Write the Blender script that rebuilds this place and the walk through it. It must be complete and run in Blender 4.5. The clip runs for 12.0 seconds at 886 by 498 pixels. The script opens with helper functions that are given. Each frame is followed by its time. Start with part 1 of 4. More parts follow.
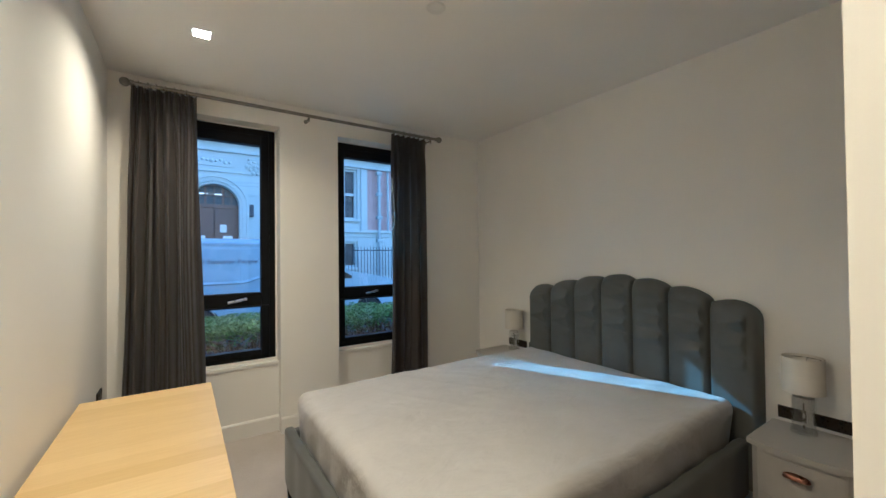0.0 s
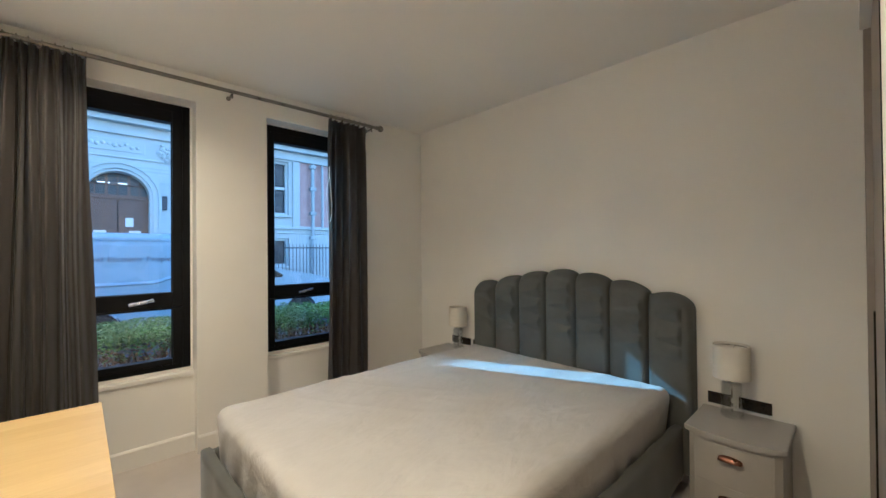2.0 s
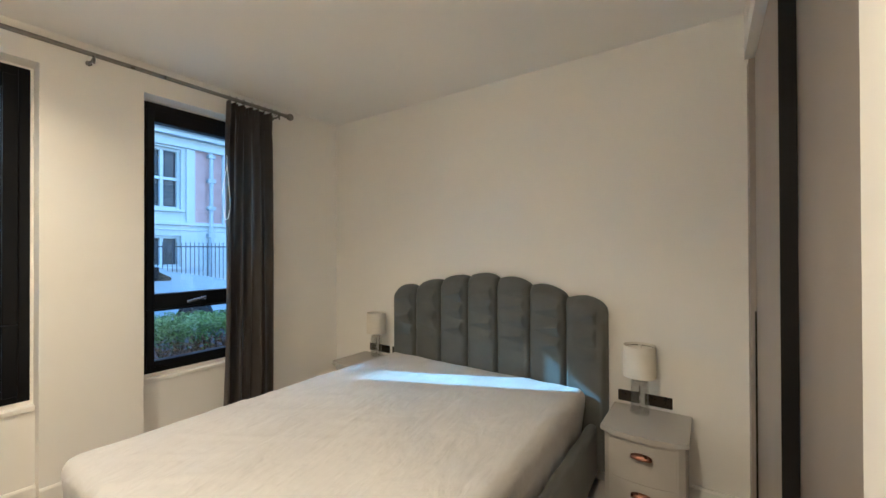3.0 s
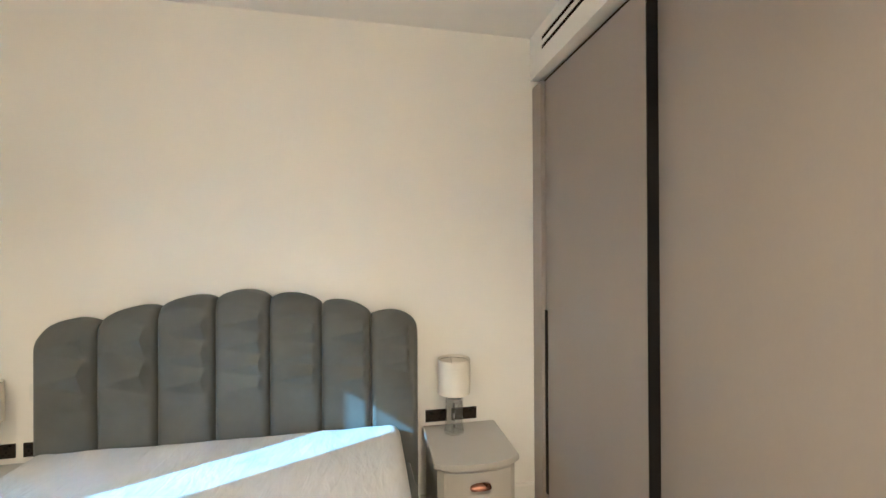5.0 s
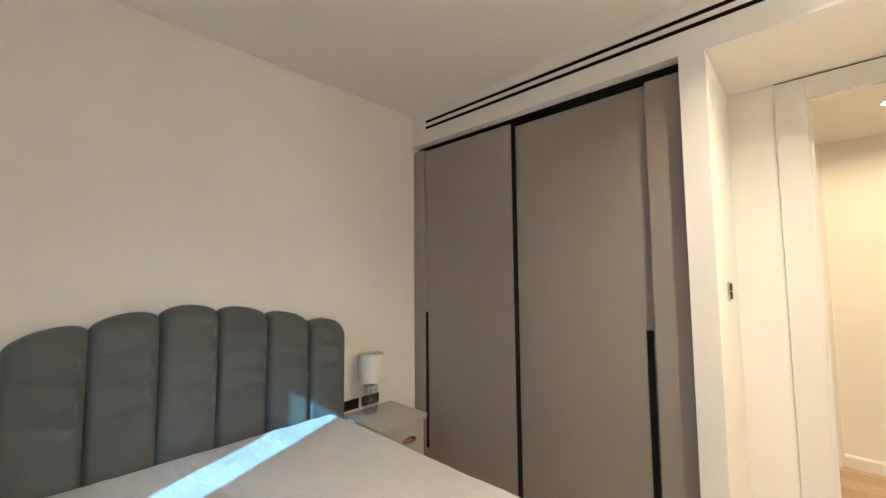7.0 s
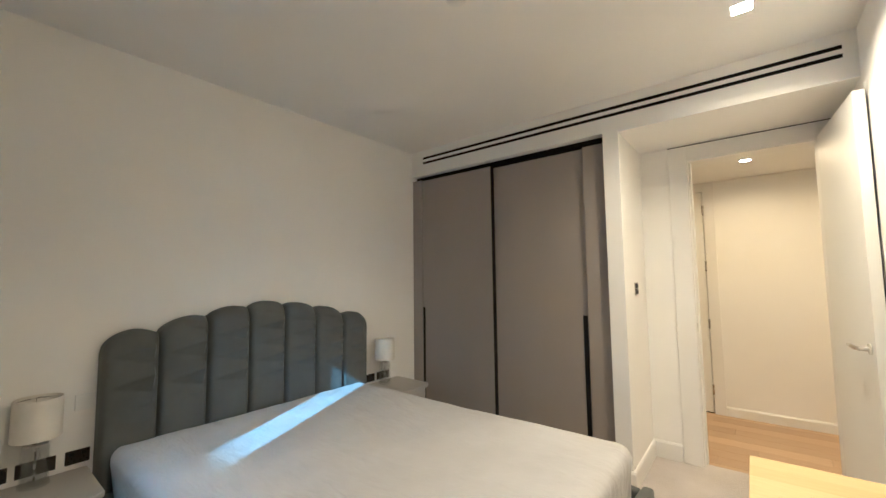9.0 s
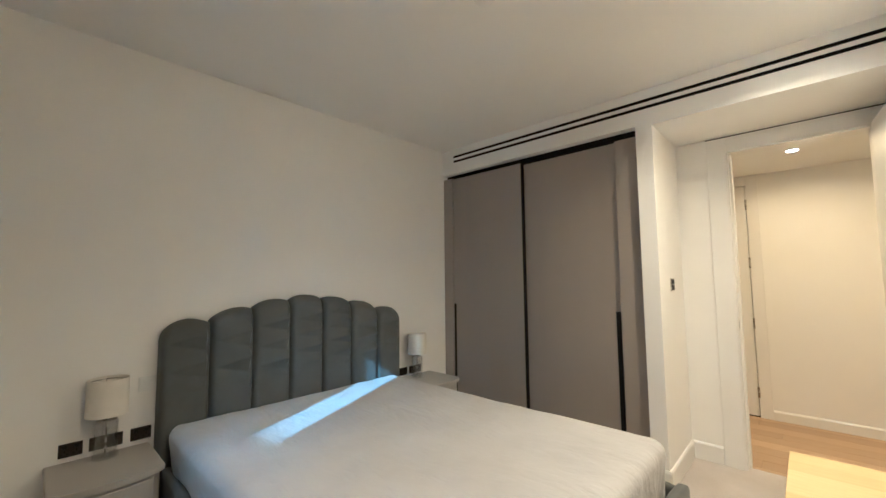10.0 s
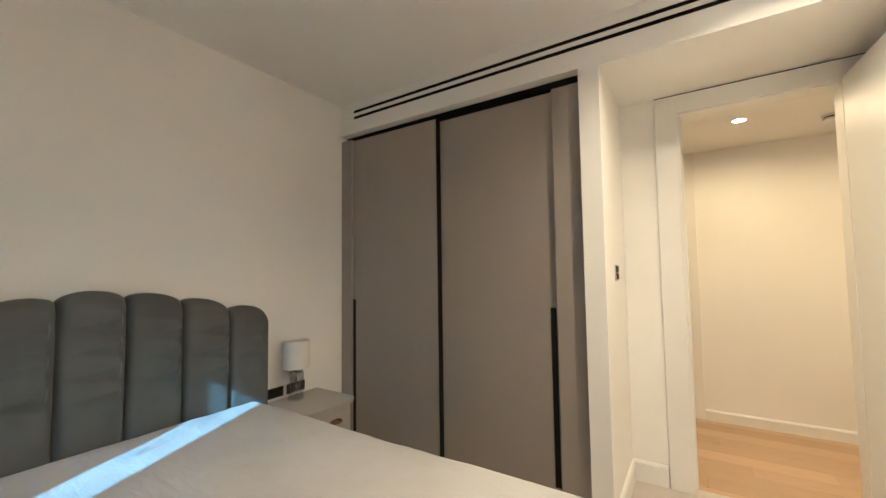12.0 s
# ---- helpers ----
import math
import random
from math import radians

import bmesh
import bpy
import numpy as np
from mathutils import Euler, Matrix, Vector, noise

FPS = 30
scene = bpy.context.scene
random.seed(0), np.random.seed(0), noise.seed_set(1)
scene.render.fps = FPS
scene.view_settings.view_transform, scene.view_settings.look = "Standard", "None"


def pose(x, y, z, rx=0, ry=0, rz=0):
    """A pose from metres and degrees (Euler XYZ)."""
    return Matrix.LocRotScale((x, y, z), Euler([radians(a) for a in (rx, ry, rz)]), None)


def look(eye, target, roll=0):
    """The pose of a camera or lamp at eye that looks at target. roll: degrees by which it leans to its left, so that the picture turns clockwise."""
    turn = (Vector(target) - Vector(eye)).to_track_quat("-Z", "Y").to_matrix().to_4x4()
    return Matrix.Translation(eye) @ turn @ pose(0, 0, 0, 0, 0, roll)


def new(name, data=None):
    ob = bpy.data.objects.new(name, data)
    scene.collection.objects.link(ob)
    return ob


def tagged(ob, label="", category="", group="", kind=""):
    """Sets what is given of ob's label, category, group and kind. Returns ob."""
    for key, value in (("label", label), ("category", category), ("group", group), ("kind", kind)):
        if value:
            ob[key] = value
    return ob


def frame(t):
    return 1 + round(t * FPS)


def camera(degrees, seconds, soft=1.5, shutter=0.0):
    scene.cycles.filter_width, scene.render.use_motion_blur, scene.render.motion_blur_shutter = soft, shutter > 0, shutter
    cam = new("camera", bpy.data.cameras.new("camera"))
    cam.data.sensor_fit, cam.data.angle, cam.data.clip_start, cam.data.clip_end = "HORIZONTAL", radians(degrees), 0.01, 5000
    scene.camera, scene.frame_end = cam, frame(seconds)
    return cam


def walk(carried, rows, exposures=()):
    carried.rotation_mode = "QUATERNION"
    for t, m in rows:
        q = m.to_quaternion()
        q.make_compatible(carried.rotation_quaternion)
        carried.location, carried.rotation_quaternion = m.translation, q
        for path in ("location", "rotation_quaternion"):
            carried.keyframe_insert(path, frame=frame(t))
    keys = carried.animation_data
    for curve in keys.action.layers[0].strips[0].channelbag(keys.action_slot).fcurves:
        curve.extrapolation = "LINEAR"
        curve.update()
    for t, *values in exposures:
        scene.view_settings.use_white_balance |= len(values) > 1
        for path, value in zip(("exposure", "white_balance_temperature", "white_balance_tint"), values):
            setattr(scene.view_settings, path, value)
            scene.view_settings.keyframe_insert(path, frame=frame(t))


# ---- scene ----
cam = camera(97.8, 12.0)
PATH = [
    (0, (0.07, 0.51, 1.369), (1.187, 2.169, 1.395), -0.6),
    (0.5, (0.061, 0.606, 1.364), (1.17, 2.27, 1.379), -0.6),
    (1, (0.066, 0.659, 1.344), (1.189, 2.314, 1.364), -0.6),
    (1.5, (0.102, 0.663, 1.337), (1.325, 2.245, 1.356), -0.6),
    (2, (0.121, 0.662, 1.341), (1.492, 2.119, 1.357), -0.5),
    (2.5, (0.146, 0.703, 1.362), (1.665, 2.003, 1.371), -0.1),
    (2.7, (0.172, 0.722, 1.364), (1.741, 1.962, 1.374), -0.1),
    (4.3, (0.513, 1.275, 1.378), (2.491, 1.572, 1.388), -0.6),
    (4.5, (0.556, 1.325, 1.371), (2.554, 1.431, 1.382), -0.5),
    (5, (0.675, 1.515, 1.392), (2.639, 1.137, 1.398), -0.3),
    (5.5, (0.691, 1.85, 1.39), (2.482, 0.961, 1.415), -1.1),
    (6, (0.614, 2.029, 1.369), (2.183, 0.79, 1.44), -0.6),
    (6.5, (0.559, 2.271, 1.337), (1.995, 0.884, 1.466), -0.4),
    (7, (0.518, 2.594, 1.339), (1.887, 1.142, 1.477), -0.5),
    (7.5, (0.436, 2.826, 1.331), (1.701, 1.285, 1.485), -0.4),
    (7.7, (0.397, 2.917, 1.33), (1.622, 1.343, 1.482), -0.7),
    (9.3, (0.123, 3.395, 1.35), (1.379, 1.845, 1.496), -0.7),
    (9.5, (0.118, 3.412, 1.35), (1.397, 1.881, 1.495), -0.8),
    (10, (0.111, 3.379, 1.313), (1.475, 1.924, 1.466), -0.6),
    (10.5, (0.168, 3.343, 1.3), (1.567, 1.92, 1.439), -0.7),
    (11, (0.228, 3.161, 1.308), (1.642, 1.752, 1.428), -0.6),
    (11.5, (0.325, 2.95, 1.286), (1.685, 1.489, 1.403), -0.8),
    (12, (0.424, 2.663, 1.281), (1.515, 0.99, 1.392), -0.8),
]
EXPO = [(0, 1.98, 4560, 7), (2.5, 2.36, 4800, 9), (4.4, 3.12, 4830, 9), (5.5, 3.26, 4760, 9), (6.5, 2.88, 4800, 9), (7.7, 2.6, 4800, 9), (9.5, 2.38, 4660, 8), (10.5, 2.38, 4660, 8), (12, 2.4, 4880, 9)]
walk(cam, [(t, look(eye, target, roll)) for t, eye, target, roll in PATH], EXPO)

# ---- light ----

SUN_DIR = Vector((-0.47, 1.0, 0.66)).normalized()
world = bpy.data.worlds.new("sky")
scene.world = world
world.use_nodes = True
wn = world.node_tree.nodes
sky = wn.new("ShaderNodeTexSky")
sky.sky_type, sky.sun_disc = "NISHITA", False
sky.sun_elevation = math.asin(SUN_DIR.z)
sky.sun_rotation = math.atan2(SUN_DIR.x, SUN_DIR.y)
world.node_tree.links.new(sky.outputs[0], wn["Background"].inputs[0])
wn["Background"].inputs[1].default_value = 0.15

sun = new("sun", bpy.data.lights.new("sun", "SUN"))
sun.data.energy, sun.data.angle, sun.data.color = 1.4, radians(0.5), (0.42, 0.82, 0.98)
sun.matrix_world = look(SUN_DIR * 30, (0, 0, 0))

CEIL, HALL_CEIL, HALL_CZ = 2.557, 2.31, 2.272
WARM = (1.0, 0.70, 0.36)


def lamp_at(name, x, y, z, watts, size=0.07, spread=125, colour=WARM):
    ob = new(name, bpy.data.lights.new(name, "AREA"))
    ob.data.energy, ob.data.size, ob.data.color, ob.data.spread = watts, size, colour, radians(spread)
    ob.matrix_world = pose(x, y, z)
    return ob


ROOM_SPOTS = [(0.155, 2.925), (0.115, 1.178)]
# the second hall light, at x = -1.20, is unseen and added to light the hall
HALL_SPOTS = [(0.137, -0.59), (-1.20, -0.59)]
for (sx, sy), watts in zip(ROOM_SPOTS, (3.9, 5.3)):
    lamp_at("downlight_lamp", sx, sy, CEIL + 0.009, watts, 0.066, 140)
for sx, sy in HALL_SPOTS:
    lamp_at("downlight_lamp", sx, sy, HALL_CZ - 0.012, 2.5, spread=165, colour=(1.0, 0.62, 0.24))


# ---- materials ----
def nodes_of(name):
    m = bpy.data.materials.new(name)
    m.use_nodes = True
    t = m.node_tree
    return m, t.nodes, t.links, t.nodes["Principled BSDF"]


def ramp_pair(n, l, fac, a, b):
    mix = n.new("ShaderNodeMix")
    mix.data_type = "RGBA"
    mix.inputs[6].default_value, mix.inputs[7].default_value = (*a, 1), (*b, 1)
    l.new(fac, mix.inputs[0])
    return mix.outputs[2]


def noise_at(n, l, scale, detail=4.0, stretch=(1, 1, 1), rough=0.6, vec="Object"):
    tc, mp, no = n.new("ShaderNodeTexCoord"), n.new("ShaderNodeMapping"), n.new("ShaderNodeTexNoise")
    mp.inputs["Scale"].default_value = stretch
    no.inputs["Scale"].default_value, no.inputs["Detail"].default_value, no.inputs["Roughness"].default_value = scale, detail, rough
    l.new(tc.outputs[vec], mp.inputs[0])
    l.new(mp.outputs[0], no.inputs["Vector"])
    return no.outputs["Fac"]


def contrast(n, l, fac, lo=0.35, hi=0.65):
    r = n.new("ShaderNodeMapRange")
    r.inputs[1].default_value, r.inputs[2].default_value = lo, hi
    l.new(fac, r.inputs[0])
    return r.outputs[0]


def surface(name, a, b, scale=3.0, rough=0.6, metal=0.0, grain=120.0, bump=0.1, depth=0.002, stretch=(1, 1, 1), sheen=0.0, rough_var=0.08, spec=0.5):
    """Two tones mixed by large soft variation and fine grain, with fine relief."""
    m, n, l, p = nodes_of(name)
    large = contrast(n, l, noise_at(n, l, scale, 3, stretch))
    fine = noise_at(n, l, grain, 3, stretch)
    add = n.new("ShaderNodeMath")
    add.operation = "MULTIPLY_ADD"
    add.inputs[1].default_value = 0.35
    l.new(fine, add.inputs[0])
    mul = n.new("ShaderNodeMath")
    mul.operation, mul.inputs[1].default_value = "MULTIPLY", 0.65
    l.new(large, mul.inputs[0])
    l.new(mul.outputs[0], add.inputs[2])
    l.new(ramp_pair(n, l, add.outputs[0], a, b), p.inputs["Base Color"])
    rr = n.new("ShaderNodeMapRange")
    rr.inputs[3].default_value, rr.inputs[4].default_value = max(rough - rough_var, 0.02), min(rough + rough_var, 1)
    l.new(large, rr.inputs[0])
    l.new(rr.outputs[0], p.inputs["Roughness"])
    p.inputs["Metallic"].default_value = metal
    p.inputs["Specular IOR Level"].default_value = spec
    if sheen:
        p.inputs["Sheen Weight"].default_value, p.inputs["Sheen Roughness"].default_value = sheen, 0.4
    if bump:
        bp = n.new("ShaderNodeBump")
        bp.inputs["Strength"].default_value, bp.inputs["Distance"].default_value = bump, depth
        l.new(fine, bp.inputs["Height"])
        l.new(bp.outputs[0], p.inputs["Normal"])
    return m


def glow(name, colour, strength):
    m, n, l, p = nodes_of(name)
    p.inputs["Base Color"].default_value = (0.8, 0.8, 0.8, 1)
    p.inputs["Emission Color"].default_value = (*colour, 1)
    p.inputs["Emission Strength"].default_value = strength
    return m


def glass(name, tint=(0.97, 0.99, 0.98), rough=0.0, ior=1.45):
    m, n, l, p = nodes_of(name)
    p.inputs["Base Color"].default_value = (*tint, 1)
    p.inputs["Transmission Weight"].default_value, p.inputs["Roughness"].default_value, p.inputs["IOR"].default_value = 1.0, rough, ior
    return m


def striped(name, tones, width, axis, rough=0.42, grain_stretch=(1, 14, 14)):
    """Veneer: staves of slightly different tone with fine grain along them."""
    m, n, l, p = nodes_of(name)
    tc, sep = n.new("ShaderNodeTexCoord"), n.new("ShaderNodeSeparateXYZ")
    l.new(tc.outputs["Object"], sep.inputs[0])
    d = n.new("ShaderNodeMath")
    d.operation, d.inputs[1].default_value = "DIVIDE", width
    l.new(sep.outputs[axis], d.inputs[0])
    fl = n.new("ShaderNodeMath")
    fl.operation = "FLOOR"
    l.new(d.outputs[0], fl.inputs[0])
    wn_ = n.new("ShaderNodeTexWhiteNoise")
    wn_.noise_dimensions = "1D"
    l.new(fl.outputs[0], wn_.inputs["W"])
    base = ramp_pair(n, l, wn_.outputs["Value"], tones[0], tones[1])
    g = contrast(n, l, noise_at(n, l, 9, 6, grain_stretch), 0.3, 0.75)
    mix = n.new("ShaderNodeMix")
    mix.data_type, mix.blend_type = "RGBA", "MULTIPLY"
    mix.inputs[0].default_value = 0.35
    l.new(base, mix.inputs[6])
    l.new(ramp_pair(n, l, g, (0.72, 0.62, 0.5), (1, 1, 1)), mix.inputs[7])
    l.new(mix.outputs[2], p.inputs["Base Color"])
    p.inputs["Roughness"].default_value = rough
    bp = n.new("ShaderNodeBump")
    bp.inputs["Strength"].default_value, bp.inputs["Distance"].default_value = 0.06, 0.001
    l.new(g, bp.inputs["Height"])
    l.new(bp.outputs[0], p.inputs["Normal"])
    return m


def plank_oak(name):
    """Oak boards, one tone per board."""
    m, n, l, p = nodes_of(name)
    oi = n.new("ShaderNodeObjectInfo")
    base = ramp_pair(n, l, oi.outputs["Random"], (0.45, 0.315, 0.185), (0.58, 0.425, 0.265))
    g = contrast(n, l, noise_at(n, l, 7, 6, (1.2, 16, 16)), 0.3, 0.75)
    mix = n.new("ShaderNodeMix")
    mix.data_type, mix.blend_type = "RGBA", "MULTIPLY"
    mix.inputs[0].default_value = 0.5
    l.new(base, mix.inputs[6])
    l.new(ramp_pair(n, l, g, (0.68, 0.58, 0.46), (1, 1, 1)), mix.inputs[7])
    l.new(mix.outputs[2], p.inputs["Base Color"])
    p.inputs["Roughness"].default_value = 0.38
    return m


M_WALL = surface("wall_paint", (0.81, 0.795, 0.76), (0.85, 0.835, 0.80), 1.3, 0.62, grain=260, bump=0.12, depth=0.0008)
M_CEIL = surface("ceiling_paint", (0.81, 0.80, 0.775), (0.85, 0.84, 0.82), 1.1, 0.7, grain=220, bump=0.08, depth=0.0008)
M_TRIM = surface("satin_trim_paint", (0.76, 0.745, 0.71), (0.80, 0.785, 0.75), 2.0, 0.36, grain=90, bump=0.05, depth=0.0006)
M_DOOR = surface("door_paint", (0.76, 0.745, 0.70), (0.80, 0.785, 0.745), 2.0, 0.5, grain=90, bump=0.06, depth=0.0006)
M_CARPET = surface("carpet_pile", (0.51, 0.455, 0.405), (0.67, 0.61, 0.562), 2.2, 0.95, grain=420, bump=0.9, depth=0.006, sheen=0.3, spec=0.15)
M_OAK = plank_oak("oak_boards")
M_BIRCH = striped("birch_veneer", ((0.60, 0.435, 0.185), (0.69, 0.52, 0.25)), 0.083, 1, 0.4, (1.3, 18, 18))
M_VELVET = surface("grey_green_velvet", (0.097, 0.100, 0.093), (0.128, 0.131, 0.123), 6, 0.8, grain=300, bump=0.15, depth=0.001, sheen=0.2, spec=0.2)
M_VELVET_DK = surface("dark_base_cloth", (0.03, 0.03, 0.03), (0.05, 0.05, 0.05), 6, 0.9, grain=300)
M_SHEET = surface("cotton_sheet", (0.47, 0.456, 0.445), (0.55, 0.536, 0.525), 2.6, 0.85, grain=500, bump=0.25, depth=0.0008, sheen=0.15, spec=0.2)
wrinkle = M_SHEET.node_tree
wmap, wno, wbump = wrinkle.nodes.new("ShaderNodeMapping"), wrinkle.nodes.new("ShaderNodeTexNoise"), wrinkle.nodes.new("ShaderNodeBump")
wmap.inputs["Rotation"].default_value, wmap.inputs["Scale"].default_value = (0, 0, 0.65), (1.1, 2.3, 1.6)
wno.inputs["Scale"].default_value, wno.inputs["Detail"].default_value, wno.inputs["Distortion"].default_value = 2.6, 4.0, 0.35
wbump.inputs["Strength"].default_value, wbump.inputs["Distance"].default_value = 0.9, 0.03
wrinkle.links.new(wrinkle.nodes["Texture Coordinate"].outputs["Object"], wmap.inputs[0])
wrinkle.links.new(wmap.outputs[0], wno.inputs["Vector"])
wrinkle.links.new(wno.outputs["Fac"], wbump.inputs["Height"])
fmap, fno, fbump = wrinkle.nodes.new("ShaderNodeMapping"), wrinkle.nodes.new("ShaderNodeTexNoise"), wrinkle.nodes.new("ShaderNodeBump")
fmap.inputs["Rotation"].default_value, fmap.inputs["Scale"].default_value = (0, 0, -0.5), (1.0, 3.2, 2.0)
fno.inputs["Scale"].default_value, fno.inputs["Detail"].default_value, fno.inputs["Distortion"].default_value = 7.0, 3.0, 0.9
fbump.inputs["Strength"].default_value, fbump.inputs["Distance"].default_value = 0.8, 0.006
wrinkle.links.new(wrinkle.nodes["Texture Coordinate"].outputs["Object"], fmap.inputs[0])
wrinkle.links.new(fmap.outputs[0], fno.inputs["Vector"])
wrinkle.links.new(fno.outputs["Fac"], fbump.inputs["Height"])
wrinkle.links.new(wbump.outputs[0], fbump.inputs["Normal"])
wrinkle.links.new(fbump.outputs[0], wrinkle.nodes["Bump"].inputs["Normal"])
M_WARD = surface("greige_laminate", (0.298, 0.261, 0.227), (0.34, 0.30, 0.265), 1.2, 0.38, grain=160, bump=0.04, depth=0.0004, stretch=(1, 1, 0.3))
M_BLACK = surface("black_metal", (0.006, 0.006, 0.006), (0.011, 0.010, 0.010), 5, 0.55, grain=200, bump=0.03, spec=0.2)
M_FRAME = surface("black_window_coating", (0.004, 0.0045, 0.006), (0.007, 0.008, 0.010), 4, 0.5, grain=300, bump=0.05, spec=0.16)
M_DARK = surface("dark_cavity", (0.006, 0.006, 0.006), (0.010, 0.010, 0.010), 4, 0.9, spec=0.1)
M_SOCKET = surface("dark_bronze_plate", (0.025, 0.020, 0.016), (0.04, 0.032, 0.026), 20, 0.35, metal=0.7, grain=300, bump=0.03)
M_NICKEL = surface("brushed_nickel", (0.48, 0.46, 0.43), (0.58, 0.56, 0.52), 12, 0.28, metal=1.0, grain=300, bump=0.04)
M_PEWTER = surface("pewter_rod", (0.22, 0.21, 0.20), (0.30, 0.29, 0.27), 12, 0.35, metal=1.0, grain=300, bump=0.04)
M_COPPER = surface("aged_copper", (0.16, 0.075, 0.05), (0.30, 0.15, 0.10), 30, 0.3, metal=1.0, grain=300, bump=0.05)
M_CURTAIN = surface("taupe_sateen", (0.110, 0.099, 0.094), (0.134, 0.120, 0.114), 9, 0.5, grain=350, bump=0.12, depth=0.0006, stretch=(1, 1, 0.12), sheen=0.25)
M_SHADE = surface("cream_linen_shade", (0.70, 0.66, 0.58), (0.78, 0.74, 0.66), 8, 0.85, grain=400, bump=0.3, depth=0.0006)
M_STAND = surface("ivory_furniture_paint", (0.38, 0.36, 0.33), (0.43, 0.41, 0.38), 4, 0.42, grain=140, bump=0.05, depth=0.0005)
M_PLASTIC = surface("white_plastic", (0.74, 0.74, 0.72), (0.80, 0.80, 0.78), 8, 0.35, grain=200, bump=0.02)
M_GLASS = glass("window_glass", (0.985, 0.995, 1.0))


def thin_glass(name):
    m, n, l, p = nodes_of(name)
    tr, gl, mx = n.new("ShaderNodeBsdfTransparent"), n.new("ShaderNodeBsdfGlossy"), n.new("ShaderNodeMixShader")
    tr.inputs[0].default_value = (0.955, 0.96, 0.955, 1)
    gl.inputs[0].default_value, gl.inputs["Roughness"].default_value = (0.9, 0.9, 0.9, 1), 0.06
    mx.inputs[0].default_value = 0.11
    l.new(tr.outputs[0], mx.inputs[1])
    l.new(gl.outputs[0], mx.inputs[2])
    l.new(mx.outputs[0], n["Material Output"].inputs["Surface"])
    return m


M_CLEAR = thin_glass("clear_lamp_glass")
M_SPOT = glow("lit_diffuser", (1.0, 0.86, 0.66), 14.0)
M_TUBE = glow("lit_tube", (0.85, 0.95, 1.0), 0.8)
M_STONE = surface("pale_stone", (0.43, 0.49, 0.49), (0.51, 0.57, 0.57), 0.8, 0.85, grain=14, bump=0.3, depth=0.01)
M_BRICK = surface("red_brick", (0.42, 0.29, 0.27), (0.54, 0.40, 0.38), 3.0, 0.9, grain=30, bump=0.4, depth=0.008)
M_ASPHALT = surface("asphalt", (0.045, 0.045, 0.047), (0.07, 0.07, 0.072), 0.9, 0.9, grain=60, bump=0.4, depth=0.01)
M_PAVE = surface("paving", (0.28, 0.27, 0.26), (0.36, 0.35, 0.33), 1.4, 0.9, grain=40, bump=0.3, depth=0.006)
M_SOIL = surface("soil", (0.085, 0.052, 0.028), (0.17, 0.11, 0.06), 5, 1.0, grain=30, bump=0.8, depth=0.02)
M_VANPAINT = surface("silver_blue_van_paint", (0.29, 0.39, 0.46), (0.33, 0.43, 0.50), 2, 0.25, grain=200, bump=0.01)
M_LETTER = surface("slate_lettering", (0.10, 0.11, 0.14), (0.12, 0.13, 0.16), 5, 0.5, bump=0)
M_WINDARK = surface("dark_vehicle_glass", (0.010, 0.012, 0.015), (0.02, 0.022, 0.026), 2, 0.08, bump=0)
M_TYRE = surface("tyre_rubber", (0.015, 0.015, 0.015), (0.03, 0.03, 0.03), 8, 0.8)
M_OLDDOOR = surface("brown_door_timber", (0.10, 0.055, 0.040), (0.15, 0.085, 0.06), 4, 0.5, grain=40, stretch=(3, 3, 0.4))
M_LEAD = surface("old_pane_glass", (0.03, 0.036, 0.042), (0.06, 0.07, 0.08), 2, 0.25, bump=0, spec=0.3)
M_PAPER = surface("paper_notice", (0.70, 0.70, 0.68), (0.78, 0.78, 0.76), 9, 0.8, bump=0)
M_IRON = surface("painted_iron", (0.03, 0.035, 0.045), (0.05, 0.055, 0.065), 6, 0.5)
M_PIPE = surface("grey_downpipe_paint", (0.30, 0.36, 0.38), (0.40, 0.46, 0.48), 4, 0.5)
M_BARK = surface("hedge_bark", (0.10, 0.062, 0.03), (0.17, 0.11, 0.06), 10, 0.9, grain=60, bump=0.5, depth=0.004)


def leaf_material():
    m, n, l, p = nodes_of("hedge_leaf")
    geo = n.new("ShaderNodeNewGeometry")
    l.new(ramp_pair(n, l, geo.outputs["Random Per Island"], (0.07, 0.15, 0.028), (0.19, 0.33, 0.06)), p.inputs["Base Color"])
    p.inputs["Roughness"].default_value = 0.42
    p.inputs["Transmission Weight"].default_value = 0.0
    return m


M_LEAF = leaf_material()
M_DRYLEAF = surface("dry_leaf", (0.16, 0.075, 0.022), (0.30, 0.16, 0.055), 14, 0.8, grain=60, bump=0.3, depth=0.003)


# ---- mesh helpers ----
def link_bm(name, bm, material, parent=None, smooth=False):
    me = bpy.data.meshes.new(name)
    bmesh.ops.recalc_face_normals(bm, faces=bm.faces)
    bm.to_mesh(me)
    bm.free()
    me.materials.append(material)
    if smooth:
        for f in me.polygons:
            f.use_smooth = True
        me.set_sharp_from_angle(angle=radians(38))
    ob = new(name, me)
    if parent is not None:
        ob.parent = parent
    return ob


def part(name, bm, material, parent, label="", smooth=False):
    ob = link_bm(name, bm, material, parent, smooth)
    return tagged(ob, label) if label else ob


def thing(name, label, category, at=(0, 0, 0), turn=0.0, group="", kind=""):
    ob = new(name)
    ob.empty_display_size = 0.1
    ob.matrix_world = pose(*at, 0, 0, turn)
    return tagged(ob, label, category, group, kind)


